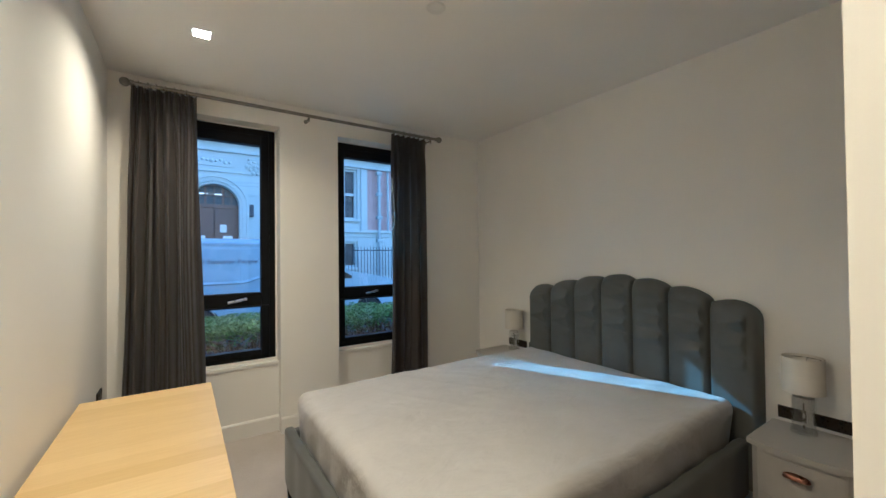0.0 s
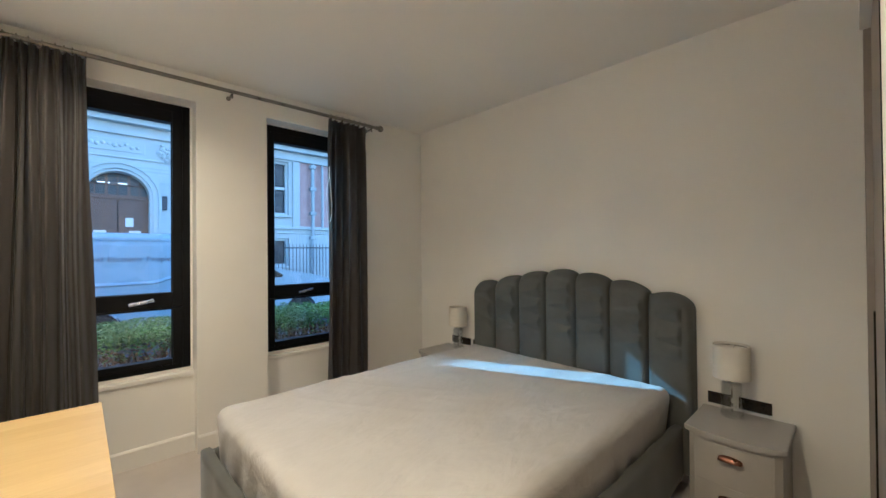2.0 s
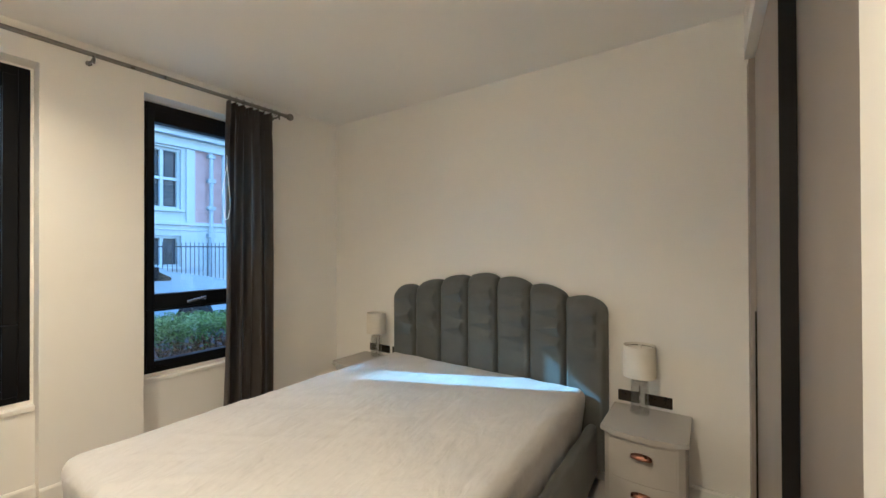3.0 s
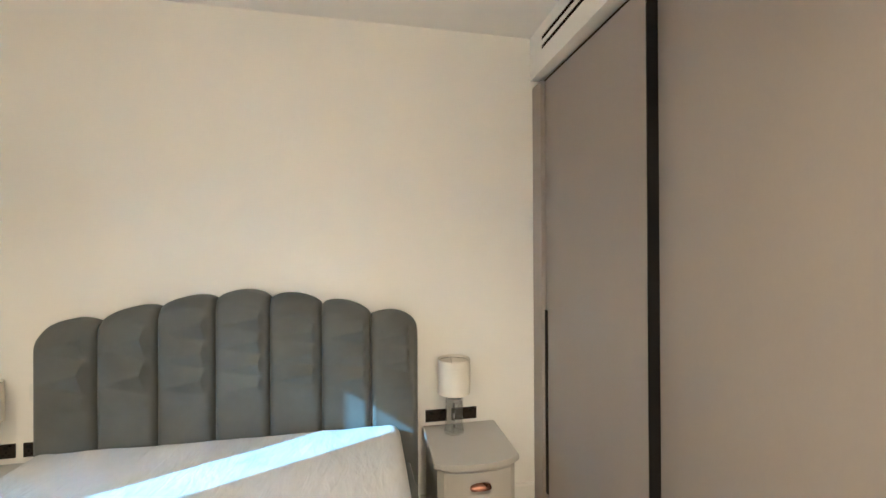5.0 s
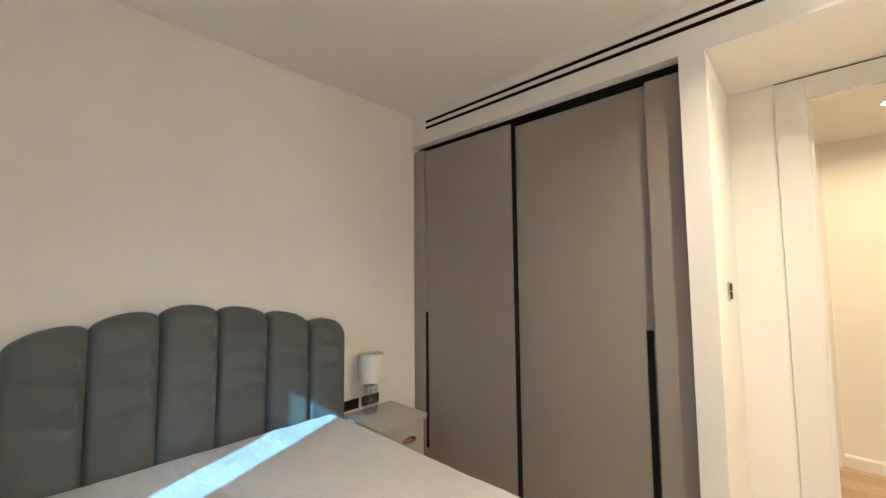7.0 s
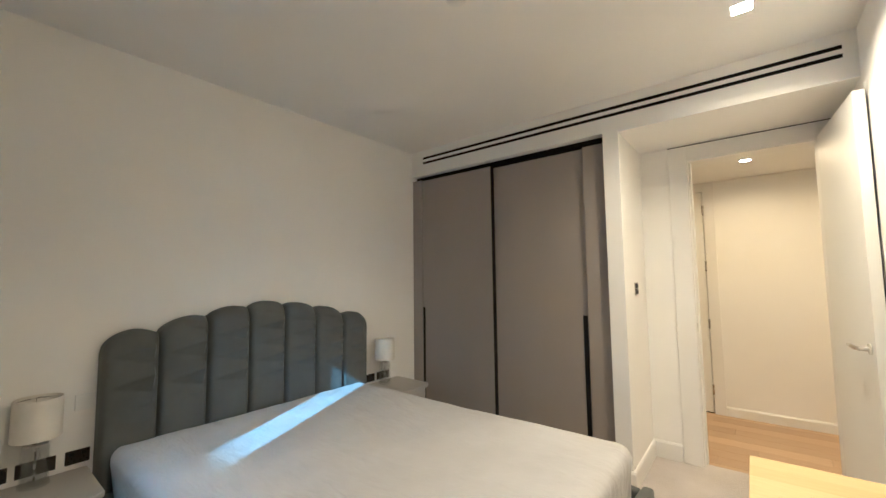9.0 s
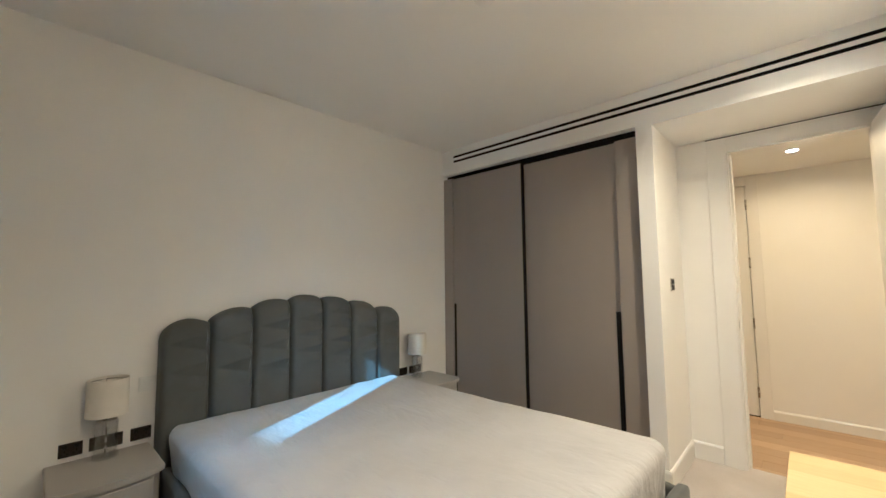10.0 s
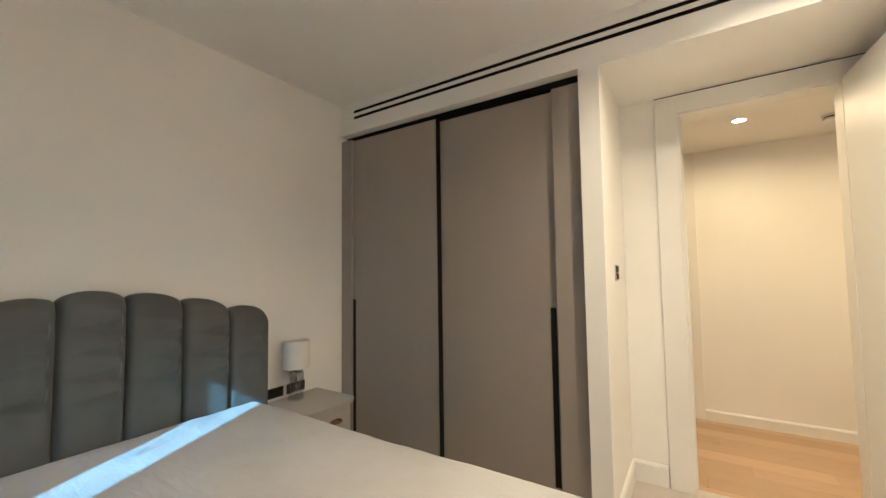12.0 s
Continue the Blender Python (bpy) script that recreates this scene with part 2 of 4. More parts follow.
def add_box(bm, x0, y0, z0, x1, y1, z1, bevel=0.0, seg=2):
    sub = bmesh.new()
    bmesh.ops.create_cube(sub, size=1.0)
    for v in sub.verts:
        v.co = Vector(((x0 + x1) / 2 + v.co.x * (x1 - x0), (y0 + y1) / 2 + v.co.y * (y1 - y0), (z0 + z1) / 2 + v.co.z * (z1 - z0)))
    if bevel:
        bmesh.ops.bevel(sub, geom=list(sub.edges), offset=bevel, segments=seg, affect="EDGES", profile=0.5)
    me = bpy.data.meshes.new("tmp")
    sub.to_mesh(me)
    sub.free()
    bm.from_mesh(me)
    bpy.data.meshes.remove(me)
    return bm


def box(x0, y0, z0, x1, y1, z1, bevel=0.0, seg=2):
    return add_box(bmesh.new(), x0, y0, z0, x1, y1, z1, bevel, seg)


def lathe(profile, seg=32, bm=None, m=None):
    """Turn (radius, z) pairs round the z axis."""
    bm = bm or bmesh.new()
    m = m or Matrix.Identity(4)
    rings = []
    for r, z in profile:
        if r <= 1e-6:
            rings.append([bm.verts.new(m @ Vector((0, 0, z)))])
        else:
            rings.append([bm.verts.new(m @ Vector((r * math.cos(2 * math.pi * k / seg), r * math.sin(2 * math.pi * k / seg), z))) for k in range(seg)])
    for a, b in zip(rings, rings[1:]):
        for k in range(seg):
            p, q = (k, (k + 1) % seg)
            if len(a) == 1 and len(b) == 1:
                continue
            if len(a) == 1:
                bm.faces.new((a[0], b[q], b[p]))
            elif len(b) == 1:
                bm.faces.new((a[p], a[q], b[0]))
            else:
                bm.faces.new((a[p], a[q], b[q], b[p]))
    return bm


def rod_between(a, b, r, seg=14, bm=None):
    a, b = Vector(a), Vector(b)
    turn = (b - a).to_track_quat("Z", "Y").to_matrix().to_4x4()
    length = (b - a).length
    return lathe([(0, 0), (r * 0.8, 0), (r, r * 0.2), (r, length - r * 0.2), (r * 0.8, length), (0, length)], seg, bm, Matrix.Translation(a) @ turn)


def sweep(points, r, seg=10, bm=None):
    """A round tube through the points."""
    bm = bm or bmesh.new()
    pts = [Vector(p) for p in points]
    rings = []
    for i, p in enumerate(pts):
        d = (pts[min(i + 1, len(pts) - 1)] - pts[max(i - 1, 0)]).normalized()
        q = d.to_track_quat("Z", "Y").to_matrix()
        rings.append([bm.verts.new(p + q @ Vector((r * math.cos(2 * math.pi * k / seg), r * math.sin(2 * math.pi * k / seg), 0))) for k in range(seg)])
    for a, b in zip(rings, rings[1:]):
        for k in range(seg):
            bm.faces.new((a[k], a[(k + 1) % seg], b[(k + 1) % seg], b[k]))
    bm.faces.new(rings[0][::-1])
    bm.faces.new(rings[-1])
    return bm


def prism(outline, lo, hi, axis="z", bevel=0.0):
    """Extrude a closed outline of (a, b) pairs along one axis: z takes (x, y), y takes (x, z), x takes (y, z)."""
    bm = bmesh.new()

    def place(a, b, c):
        return {"z": (a, b, c), "y": (a, c, b), "x": (c, a, b)}[axis]

    low = [bm.verts.new(place(a, b, lo)) for a, b in outline]
    high = [bm.verts.new(place(a, b, hi)) for a, b in outline]
    bm.faces.new(low)
    bm.faces.new(high[::-1])
    k = len(outline)
    for i in range(k):
        bm.faces.new((low[i], low[(i + 1) % k], high[(i + 1) % k], high[i]))
    if bevel:
        bmesh.ops.bevel(bm, geom=list(bm.edges), offset=bevel, segments=2, affect="EDGES", profile=0.5)
    return bm


def soft_box(size, radius, cuts, wave=None):
    """A box with round edges from an even grid, its top dented by wave(x, y)."""
    bm = bmesh.new()
    bmesh.ops.create_cube(bm, size=2.0)
    bmesh.ops.subdivide_edges(bm, edges=list(bm.edges), cuts=cuts, use_grid_fill=True)
    half = Vector(size) / 2
    for v in bm.verts:
        p = Vector((v.co.x * half.x, v.co.y * half.y, v.co.z * half.z))
        c = Vector([max(-half[i] + radius, min(half[i] - radius, p[i])) for i in range(3)])
        d = p - c
        if d.length > 1e-6:
            big = max(abs(d.x), abs(d.y), abs(d.z))
            p = c + d.normalized() * big
        v.co = p
        if wave:
            v.co += wave(v.co, half)
    return bm


def structure(name, bm, material, smooth=False):
    return tagged(link_bm(name, bm, material, None, smooth), kind="structure")


# ---- the room's shell ----
XW, XE, YS, YN = -0.325, 2.676, 0.634, 3.70
W1A, W1B, W2A, W2B = -0.06, 0.697, 1.157, 1.925
F1A, F1B, F2A, F2B, FR_LO, FR_HI = -0.05, 0.683, 1.180, 1.912, 0.566, 2.362
WIN_LO, WIN_HI, YOUT, YGL = 0.545, 2.372, 4.10, 3.825
PIER_A, PIER_B, RECESS_HI = 0.795, 0.896, 2.321
DOOR_A, DOOR_B, DOOR_HI, YD0, YD1 = -0.238, 0.505, 2.213, -0.13, 0.0
HALL_S, HALL_E, HALL_W = -1.32, 1.75, -2.4

structure("floor", box(XW - 0.2, -0.06, -0.12, XE + 0.2, YN + 0.12, 0.0), M_CARPET)
bm = bmesh.new()
SPOT_H = 0.042
y_now = YS - 0.02
for sx, sy in sorted(ROOM_SPOTS, key=lambda p: p[1]):
    add_box(bm, XW - 0.2, y_now, CEIL, XE + 0.2, sy - SPOT_H, CEIL + 0.15)
    add_box(bm, XW - 0.2, sy - SPOT_H, CEIL, sx - SPOT_H, sy + SPOT_H, CEIL + 0.15)
    add_box(bm, sx + SPOT_H, sy - SPOT_H, CEIL, XE + 0.2, sy + SPOT_H, CEIL + 0.15)
    y_now = sy + SPOT_H
add_box(bm, XW - 0.2, y_now, CEIL, XE + 0.2, YN + 0.1, CEIL + 0.15)
bmesh.ops.remove_doubles(bm, verts=bm.verts, dist=0.0001)
structure("ceiling", bm, M_CEIL)
structure("wall_west", box(XW - 0.2, YD0, 0, XW, YN, CEIL), M_WALL)
structure("wall_east", box(XE, YS - 0.75, 0, XE + 0.2, YN, CEIL), M_WALL)

# window wall: piers, lintel and a recessed apron below each window
bm = bmesh.new()
LEDGE = YGL + 0.004
for y0, y1, (a1, b1, a2, b2), lo, hi, front in ((YN, LEDGE, (W1A, W1B, W2A, W2B), WIN_LO - 0.03, WIN_HI, YN + 0.085), (LEDGE, YOUT, (F1A, F1B, F2A, F2B), FR_LO - 0.001, FR_HI, LEDGE)):
    for a, b in ((XW - 0.2, a1), (b1, a2), (b2, XE + 0.2)):
        add_box(bm, a, y0, 0, b, y1, CEIL + 0.15)
    for a, b in ((a1, b1), (a2, b2)):
        add_box(bm, a, y0, hi, b, y1, CEIL + 0.15)
        add_box(bm, a, front, 0, b, y1, lo)
structure("wall_north", bm, M_WALL)

# wardrobe wall: head, pier and the air slots
bm = bmesh.new()
SL_A, SL_B = -0.272, 2.537
SLOTS = ((2.471, 2.494), (2.425, 2.448))
add_box(bm, XW, YS - 0.1, RECESS_HI, XE, YS, SLOTS[1][0])
add_box(bm, XW, YS - 0.1, SLOTS[1][1], XE, YS, SLOTS[0][0])
add_box(bm, XW, YS - 0.1, SLOTS[0][1], XE, YS, CEIL)
for a, b in ((XW, SL_A), (SL_B, XE)):
    for lo, hi in SLOTS:
        add_box(bm, a, YS - 0.1, lo, b, YS, hi)
add_box(bm, PIER_A, YD0, 0, PIER_B, YS, RECESS_HI)
structure("wall_south", bm, M_WALL)
structure("wall_recess_back", box(PIER_B, YD0 + 0.0195, 0, XE, YD0 + 0.04, CEIL), M_WALL)
structure("ceiling_recess", box(PIER_B, YD0 + 0.041, RECESS_HI, XE, YS - 0.1, RECESS_HI + 0.08), M_CEIL)
structure("ceiling_alcove", box(XW, YD1 + 0.001, HALL_CEIL, PIER_A, YS - 0.002, HALL_CEIL + 0.08), M_CEIL)

# door wall of the entrance alcove
bm = bmesh.new()
add_box(bm, XW, YD0, 0, DOOR_A, YD1, HALL_CEIL + 0.1)
add_box(bm, DOOR_B, YD0, 0, PIER_A, YD1, HALL_CEIL + 0.1)
add_box(bm, DOOR_A, YD0, DOOR_HI, DOOR_B, YD1, HALL_CEIL + 0.1)
structure("wall_doorway", bm, M_WALL)

# hall
HD_A, HD_B, HD_HI = 0.489, 1.284, 2.186
bm = bmesh.new()
add_box(bm, HALL_W, HALL_S - 0.15, 0, HD_A, HALL_S, HALL_CEIL + 0.1)
add_box(bm, HD_B, HALL_S - 0.15, 0, HALL_E + 0.15, HALL_S, HALL_CEIL + 0.1)
add_box(bm, HD_A, HALL_S - 0.15, HD_HI, HD_B, HALL_S, HALL_CEIL + 0.1)
bmesh.ops.remove_doubles(bm, verts=bm.verts, dist=0.0001)
structure("wall_hall_south", bm, M_WALL)
structure("wall_hall_closing", box(HD_A - 0.05, HALL_S - 0.185, 0, HD_B + 0.05, HALL_S - 0.1505, HD_HI + 0.05), M_WALL)
structure("wall_hall_west", box(HALL_W - 0.15, HALL_S, 0, HALL_W, YD0, HALL_CEIL + 0.1), M_WALL)
structure("wall_hall_north", box(HALL_W, YD0, 0, XW, YD1, HALL_CEIL + 0.1), M_WALL)
structure("wall_hall_north_east", box(PIER_A, YD0 - 0.001, 0, HALL_E, YD0 + 0.019, HALL_CEIL + 0.1), M_WALL)
structure("wall_hall_east", box(HALL_E, HALL_S, 0, HALL_E + 0.15, YD0 - 0.1, HALL_CEIL + 0.1), M_WALL)
# outer shell and roof, unseen and added so that no daylight gets into the voids above the low ceilings
RZ = CEIL + 0.15
structure("roof", box(HALL_W - 0.3, HALL_S - 0.3, RZ + 0.0005, XE + 0.35, YOUT, RZ + 0.2), M_STONE)
structure("light_shell_south", box(HALL_W - 0.3, HALL_S - 0.34, -0.12, XE + 0.35, HALL_S - 0.19, RZ), M_STONE)
structure("light_shell_west", box(HALL_W - 0.3, HALL_S - 0.15, -0.12, HALL_W - 0.151, 0.15, RZ), M_STONE)
structure("light_shell_west_return", box(HALL_W - 0.15, YD1 + 0.001, -0.12, XW - 0.201, 0.15, RZ), M_STONE)
structure("light_shell_east", box(XE + 0.201, HALL_S - 0.15, -0.12, XE + 0.35, YOUT, RZ), M_STONE)
structure("light_shell_upstand", box(XW - 0.35, 0.1505, -0.12, XW - 0.201, YOUT, RZ), M_STONE)
structure("ceiling_hall", box(HALL_W, HALL_S, HALL_CZ, HALL_E, YD0 - 0.001, HALL_CZ + 0.1), M_CEIL)

# skirting
def skirting(name, x0, y0, x1, y1, inward, h=0.12, t=0.016):
    """A board along the wall from (x0, y0) to (x1, y1), its thickness towards inward, with an eased top."""
    d = Vector((x1 - x0, y1 - y0, 0))
    n = Vector((*inward, 0))
    bm_ = bmesh.new()
    section = [(0, 0), (t, 0), (t, h - 0.012), (t * 0.55, h), (0, h)]
    rows = []
    for s in (0, 1):
        rows.append([bm_.verts.new(Vector((x0, y0, 0)) + d * s + n * (a + 0.0005) + Vector((0, 0, b))) for a, b in section])
    for i in range(5):
        bm_.faces.new((rows[0][i], rows[0][(i + 1) % 5], rows[1][(i + 1) % 5], rows[1][i]))
    bm_.faces.new(rows[0])
    bm_.faces.new(rows[1][::-1])
    return structure(name, bm_, M_TRIM)


skirting("baseboard", XE, YS, XE, YN, (-1, 0))
skirting("baseboard", XW, YD1 + 0.02, XW, YN, (1, 0))
skirting("baseboard", XW + 0.017, YN, W1A, YN, (0, -1))
skirting("baseboard", W1B, YN, W2A, YN, (0, -1))
skirting("baseboard", W2B, YN, XE - 0.017, YN, (0, -1))
skirting("baseboard", W1A, YN + 0.085, W1B, YN + 0.085, (0, -1))
skirting("baseboard", W2A, YN + 0.085, W2B, YN + 0.085, (0, -1))
skirting("baseboard", PIER_A, YD1 + 0.017, PIER_A, YS, (-1, 0))
skirting("baseboard", PIER_A - 0.017, YS, PIER_B, YS, (0, 1))
skirting("baseboard", DOOR_B + 0.1, YD1, PIER_A, YD1, (0, 1))
skirting("baseboard", HALL_W, HALL_S, HD_A - 0.086, HALL_S, (0, 1), 0.085)


# ---- windows ----
def window(name, xa, xb, handle_x, oa, ob):
    w = thing(name, "tall black-framed window with a tilting upper sash", "window", kind="structure")
    za, zb, rail_lo, rail_hi = FR_LO, FR_HI, 0.985, 1.085
    bm_ = bmesh.new()
    add_box(bm_, xa, YGL, za, xa + 0.028, YGL + 0.075, zb, 0.003)
    add_box(bm_, xb - 0.045, YGL, za, xb, YGL + 0.075, zb, 0.003)
    add_box(bm_, xa + 0.028, YGL, zb - 0.05, xb - 0.045, YGL + 0.075, zb, 0.003)
    add_box(bm_, xa + 0.028, YGL, za, xb - 0.045, YGL + 0.075, za + 0.035, 0.003)
    part("window_frame", bm_, M_FRAME, w, "black powder-coated outer frame")
    for nm, lo, hi, extra in (("upper_sash", rail_lo, zb - 0.05, 0.0), ("lower_sash", za + 0.035, rail_lo, 0.0)):
        bm_ = bmesh.new()
        a, b = xa + 0.028, xb - 0.045
        s, sl, y0 = 0.058, 0.042, YGL - 0.012
        top = 0.076
        low = 0.10 if nm == "upper_sash" else 0.04
        high = top if nm == "upper_sash" else 0.012
        lo2, hi2 = lo + 0.001, hi - 0.001
        add_box(bm_, a, y0, lo2, a + sl, y0 + 0.07, hi2, 0.004)
        add_box(bm_, b - s, y0, lo2, b, y0 + 0.07, hi2, 0.004)
        add_box(bm_, a + sl, y0, lo2, b - s, y0 + 0.07, lo2 + low, 0.004)
        add_box(bm_, a + sl, y0, hi2 - high, b - s, y0 + 0.07, hi2, 0.004)
        sash = part(nm, bm_, M_FRAME, w)
        g = part("pane", box(a + sl - 0.008, YGL + 0.018, lo2 + low - 0.008, b - s + 0.008, YGL + 0.024, hi2 - high + 0.008), M_GLASS, sash, "clear glass pane")
        g.visible_shadow = False
        bm_ = bmesh.new()
        e = 0.006
        for bx in ((a + sl, lo2 + low, a + sl + e, hi2 - high), (b - s - e, lo2 + low, b - s, hi2 - high)):
            add_box(bm_, bx[0], YGL + 0.004, bx[1], bx[2], YGL + 0.018, bx[3])
        part("glazing_bead", bm_, M_FRAME, sash)
    zc = (rail_lo + rail_hi) / 2
    bm_ = rod_between((handle_x + 0.045, YGL - 0.014, zc + 0.006), (handle_x + 0.045, YGL - 0.052, zc + 0.006), 0.011)
    sweep([(handle_x + 0.05, YGL - 0.05, zc + 0.008), (handle_x + 0.0, YGL - 0.054, zc), (handle_x - 0.075, YGL - 0.056, zc - 0.012)], 0.010, 12, bm_)
    part("handle", bm_, M_NICKEL, w, "brushed nickel lever handle", True)
    bm_ = box(oa + 0.001, YN + 0.075, WIN_LO - 0.029, ob - 0.001, LEDGE - 0.0005, WIN_LO - 0.002, 0.004)
    part("window_sill", bm_, M_TRIM, w, "white painted inner sill")
    return w


window("window_1", F1A, F1B, 0.42, W1A, W1B)
window("window_2", F2A, F2B, 1.50, W2A, W2B)


# ---- bed ----
HB_A, HB_B, HB_X, N_CH = 1.276, 2.894, 2.60, 7
CH_W = (HB_B - HB_A) / N_CH
TOPS = (1.095, 1.147, 1.19, 1.213, 1.19, 1.147, 1.105)
DIPS = (1.00, 1.077, 1.13, 1.164, 1.164, 1.13, 1.077, 1.00)


def facet(u, v):
    """Folded relief: rows of triangles that widen along u and lean forward, and between them triangles that lean back."""
    w = 0.03 + 0.62 * u
    v = v - math.floor(v)
    lo, hi = 0.5 - 0.5 * w, 0.5 + 0.5 * w
    if lo <= v <= hi:
        return v - lo
    back = v - hi if v > hi else v + 1 - hi
    return w * (1 - back / (1 - w))


FOLD_ROWS = (0.128, 0.112, 0.098, 0.102, 0.122, 0.150, 0.146)


def channel(i, nu=40, nv=150, z0=0.10):
    """One padded upright of the headboard, its face folded into slanting facets."""
    y0 = HB_A + i * CH_W
    bm_ = bmesh.new()
    grid = []
    for b in range(nv + 1):
        row = []
        for a in range(nu + 1):
            u, v = a / nu, b / nv
            if i in (0, N_CH - 1):
                w = u if i == 0 else 1 - u
                edge = math.sqrt(max(0.0, 1 - max(0.0, 1 - w / 0.62) ** 2)) * (TOPS[i] - DIPS[0 if i == 0 else 7]) + DIPS[0 if i == 0 else 7]
                inner = DIPS[1 if i == 0 else 6]
                s = max(0.0, (w - 0.55) / 0.45)
                ztop = edge if w < 0.55 else TOPS[i] + (inner - TOPS[i]) * s * s
            else:
                lo, hi = (DIPS[i], DIPS[i + 1])
                base = lo + (hi - lo) * u
                ztop = base + (TOPS[i] - (lo + hi) / 2) * math.sqrt(max(0.0, 1 - (2 * u - 1) ** 2)) ** 1.15
            z = z0 + (ztop - z0) * v
            pad = 1 - abs(2 * u - 1) ** 12
            pad_top = 1 - max(0.0, (v - 0.93) / 0.07) ** 2.5
            fade = min(1.0, max(0.0, (min(u, 1 - u) - (0.20 if i == 0 else 0.09)) / 0.06)) * min(1.0, max(0.0, (z - 0.72) / 0.08)) * min(1.0, max(0.0, (ztop - 0.035 - z) / 0.05))
            fold = facet(min(1.0, max(0.0, (0.87 - u) / 0.74)), (z - 0.03 * i) / FOLD_ROWS[i]) * fade
            x = HB_X - 0.042 * pad * (0.35 + 0.65 * pad_top) - 0.46 * FOLD_ROWS[i] * fold + 0.02 * (1 - pad_top)
            row.append(bm_.verts.new((x, y0 + u * CH_W + 0.0015 * (0.5 - u), z)))
        grid.append(row)
    for b in range(nv):
        for a in range(nu):
            bm_.faces.new((grid[b][a], grid[b][a + 1], grid[b + 1][a + 1], grid[b + 1][a]))
    # back and rim, so that it is a solid pad
    rim = [grid[0][a] for a in range(nu + 1)] + [grid[b][nu] for b in range(1, nv + 1)] + [grid[nv][a] for a in range(nu - 1, -1, -1)] + [grid[b][0] for b in range(nv - 1, 0, -1)]
    back = [bm_.verts.new((2.662, p.co.y, p.co.z)) for p in rim]
    k = len(rim)
    for j in range(k):
        bm_.faces.new((rim[j], rim[(j + 1) % k], back[(j + 1) % k], back[j]))
    bm_.faces.new(back[::-1])
    return bm_


bed = thing("bed", "grey velvet double bed with a scalloped channel headboard", "bed", (0, 0, 0))
for i in range(N_CH):
    part("headboard_panel", channel(i), M_VELVET, bed, "faceted grey velvet headboard pad", True)

BX0, BX1, BY0, BY1 = 0.545, 2.55, 1.335, 2.865


def rail_wave(co, half):
    return Vector((0, 0.003 * math.sin(co.x * 23), 0.0)) + Vector((0.003 * math.sin(co.y * 27), 0, 0.002 * noise.noise(co * 9)))


for nm, x0, y0, x1, y1, z1 in (("footboard", BX0, BY0 - 0.02, BX0 + 0.06, BY1 + 0.02, 0.385), ("side_rail", BX0 + 0.055, BY0 - 0.02, BX1, BY0 + 0.035, 0.375), ("side_rail", BX0 + 0.055, BY1 - 0.035, BX1, BY1 + 0.02, 0.375)):
    bm_ = soft_box((x1 - x0, y1 - y0, z1 - 0.075), 0.022, 30, rail_wave)
    bmesh.ops.translate(bm_, verts=bm_.verts, vec=((x0 + x1) / 2, (y0 + y1) / 2, (z1 + 0.075) / 2))
    part(nm, bm_, M_VELVET, bed, "", True)
part("slat_base", box(BX0 + 0.06, BY0 + 0.03, 0.22, BX1, BY1 - 0.03, 0.27), M_VELVET_DK, bed, "dark cloth-covered slat base")
for lx, ly in ((BX0 + 0.03, BY0 + 0.04), (BX0 + 0.03, BY1 - 0.04), (BX1 - 0.1, BY0 + 0.04), (BX1 - 0.1, BY1 - 0.04), (1.5, 2.1)):
    part("leg", lathe([(0, 0), (0.016, 0), (0.022, 0.09), (0, 0.09)], 16, None, Matrix.Translation((lx, ly, 0))), M_BLACK, bed, "short black leg", True)


def sheet_wave(co, half):
    """Slack cotton: shallow dents on top, drawn creases at the sides and foot."""
    out = Vector((0, 0, 0))
    if co.z > 0:
        p = Vector((co.x * 1.6, co.y * 1.6, 0.3))
        out.z += 0.009 * noise.noise(p) + 0.004 * noise.noise(p * 2.7)
        d = (co.x * 0.8 + co.y * 0.6)
        crease = noise.noise(Vector((d * 7.5, (co.y * 0.8 - co.x * 0.6) * 1.3, 1.7)))
        out.z += 0.009 * (1 - min(1.0, abs(crease) * 5)) * max(0.0, noise.noise(Vector((co.x * 1.3, co.y * 1.3, 7))) + 0.25)
    if co.z < half.z * 0.55:
        k = (half.z * 0.55 - co.z) / half.z
        if abs(co.x) > half.x - 0.07:
            out.x += math.copysign(0.006, co.x) * k * math.sin(co.y * 31 + 3 * noise.noise(co * 3) + co.z * 9) - math.copysign(0.012, co.x) * k
        if abs(co.y) > half.y - 0.07:
            out.y += math.copysign(0.005, co.y) * k * math.sin(co.x * 26 + 4 * noise.noise(co * 3) + co.z * 9) - math.copysign(0.012, co.y) * k
    return out


MX0, MX1, MY0, MY1, MZ0, MZ1 = 0.612, 2.55, 1.372, 2.862, 0.27, 0.577
mattress = thing("mattress", "mattress in a creased off-white fitted sheet on the bed", "mattress", ((MX0 + MX1) / 2, (MY0 + MY1) / 2, MZ0))
bm = soft_box((MX1 - MX0, MY1 - MY0, MZ1 - MZ0), 0.055, 110, sheet_wave)
bmesh.ops.translate(bm, verts=bm.verts, vec=(0, 0, (MZ1 - MZ0) / 2))
part("mattress_core", box(-(MX1 - MX0) / 2 + 0.035, -(MY1 - MY0) / 2 + 0.035, 0.002, (MX1 - MX0) / 2 - 0.035, (MY1 - MY0) / 2 - 0.035, 0.10, 0.02, 3), M_PLASTIC, mattress, "white mattress ticking", True)
part("fitted_sheet", bm, M_SHEET, mattress, "creased off-white cotton fitted sheet", True)


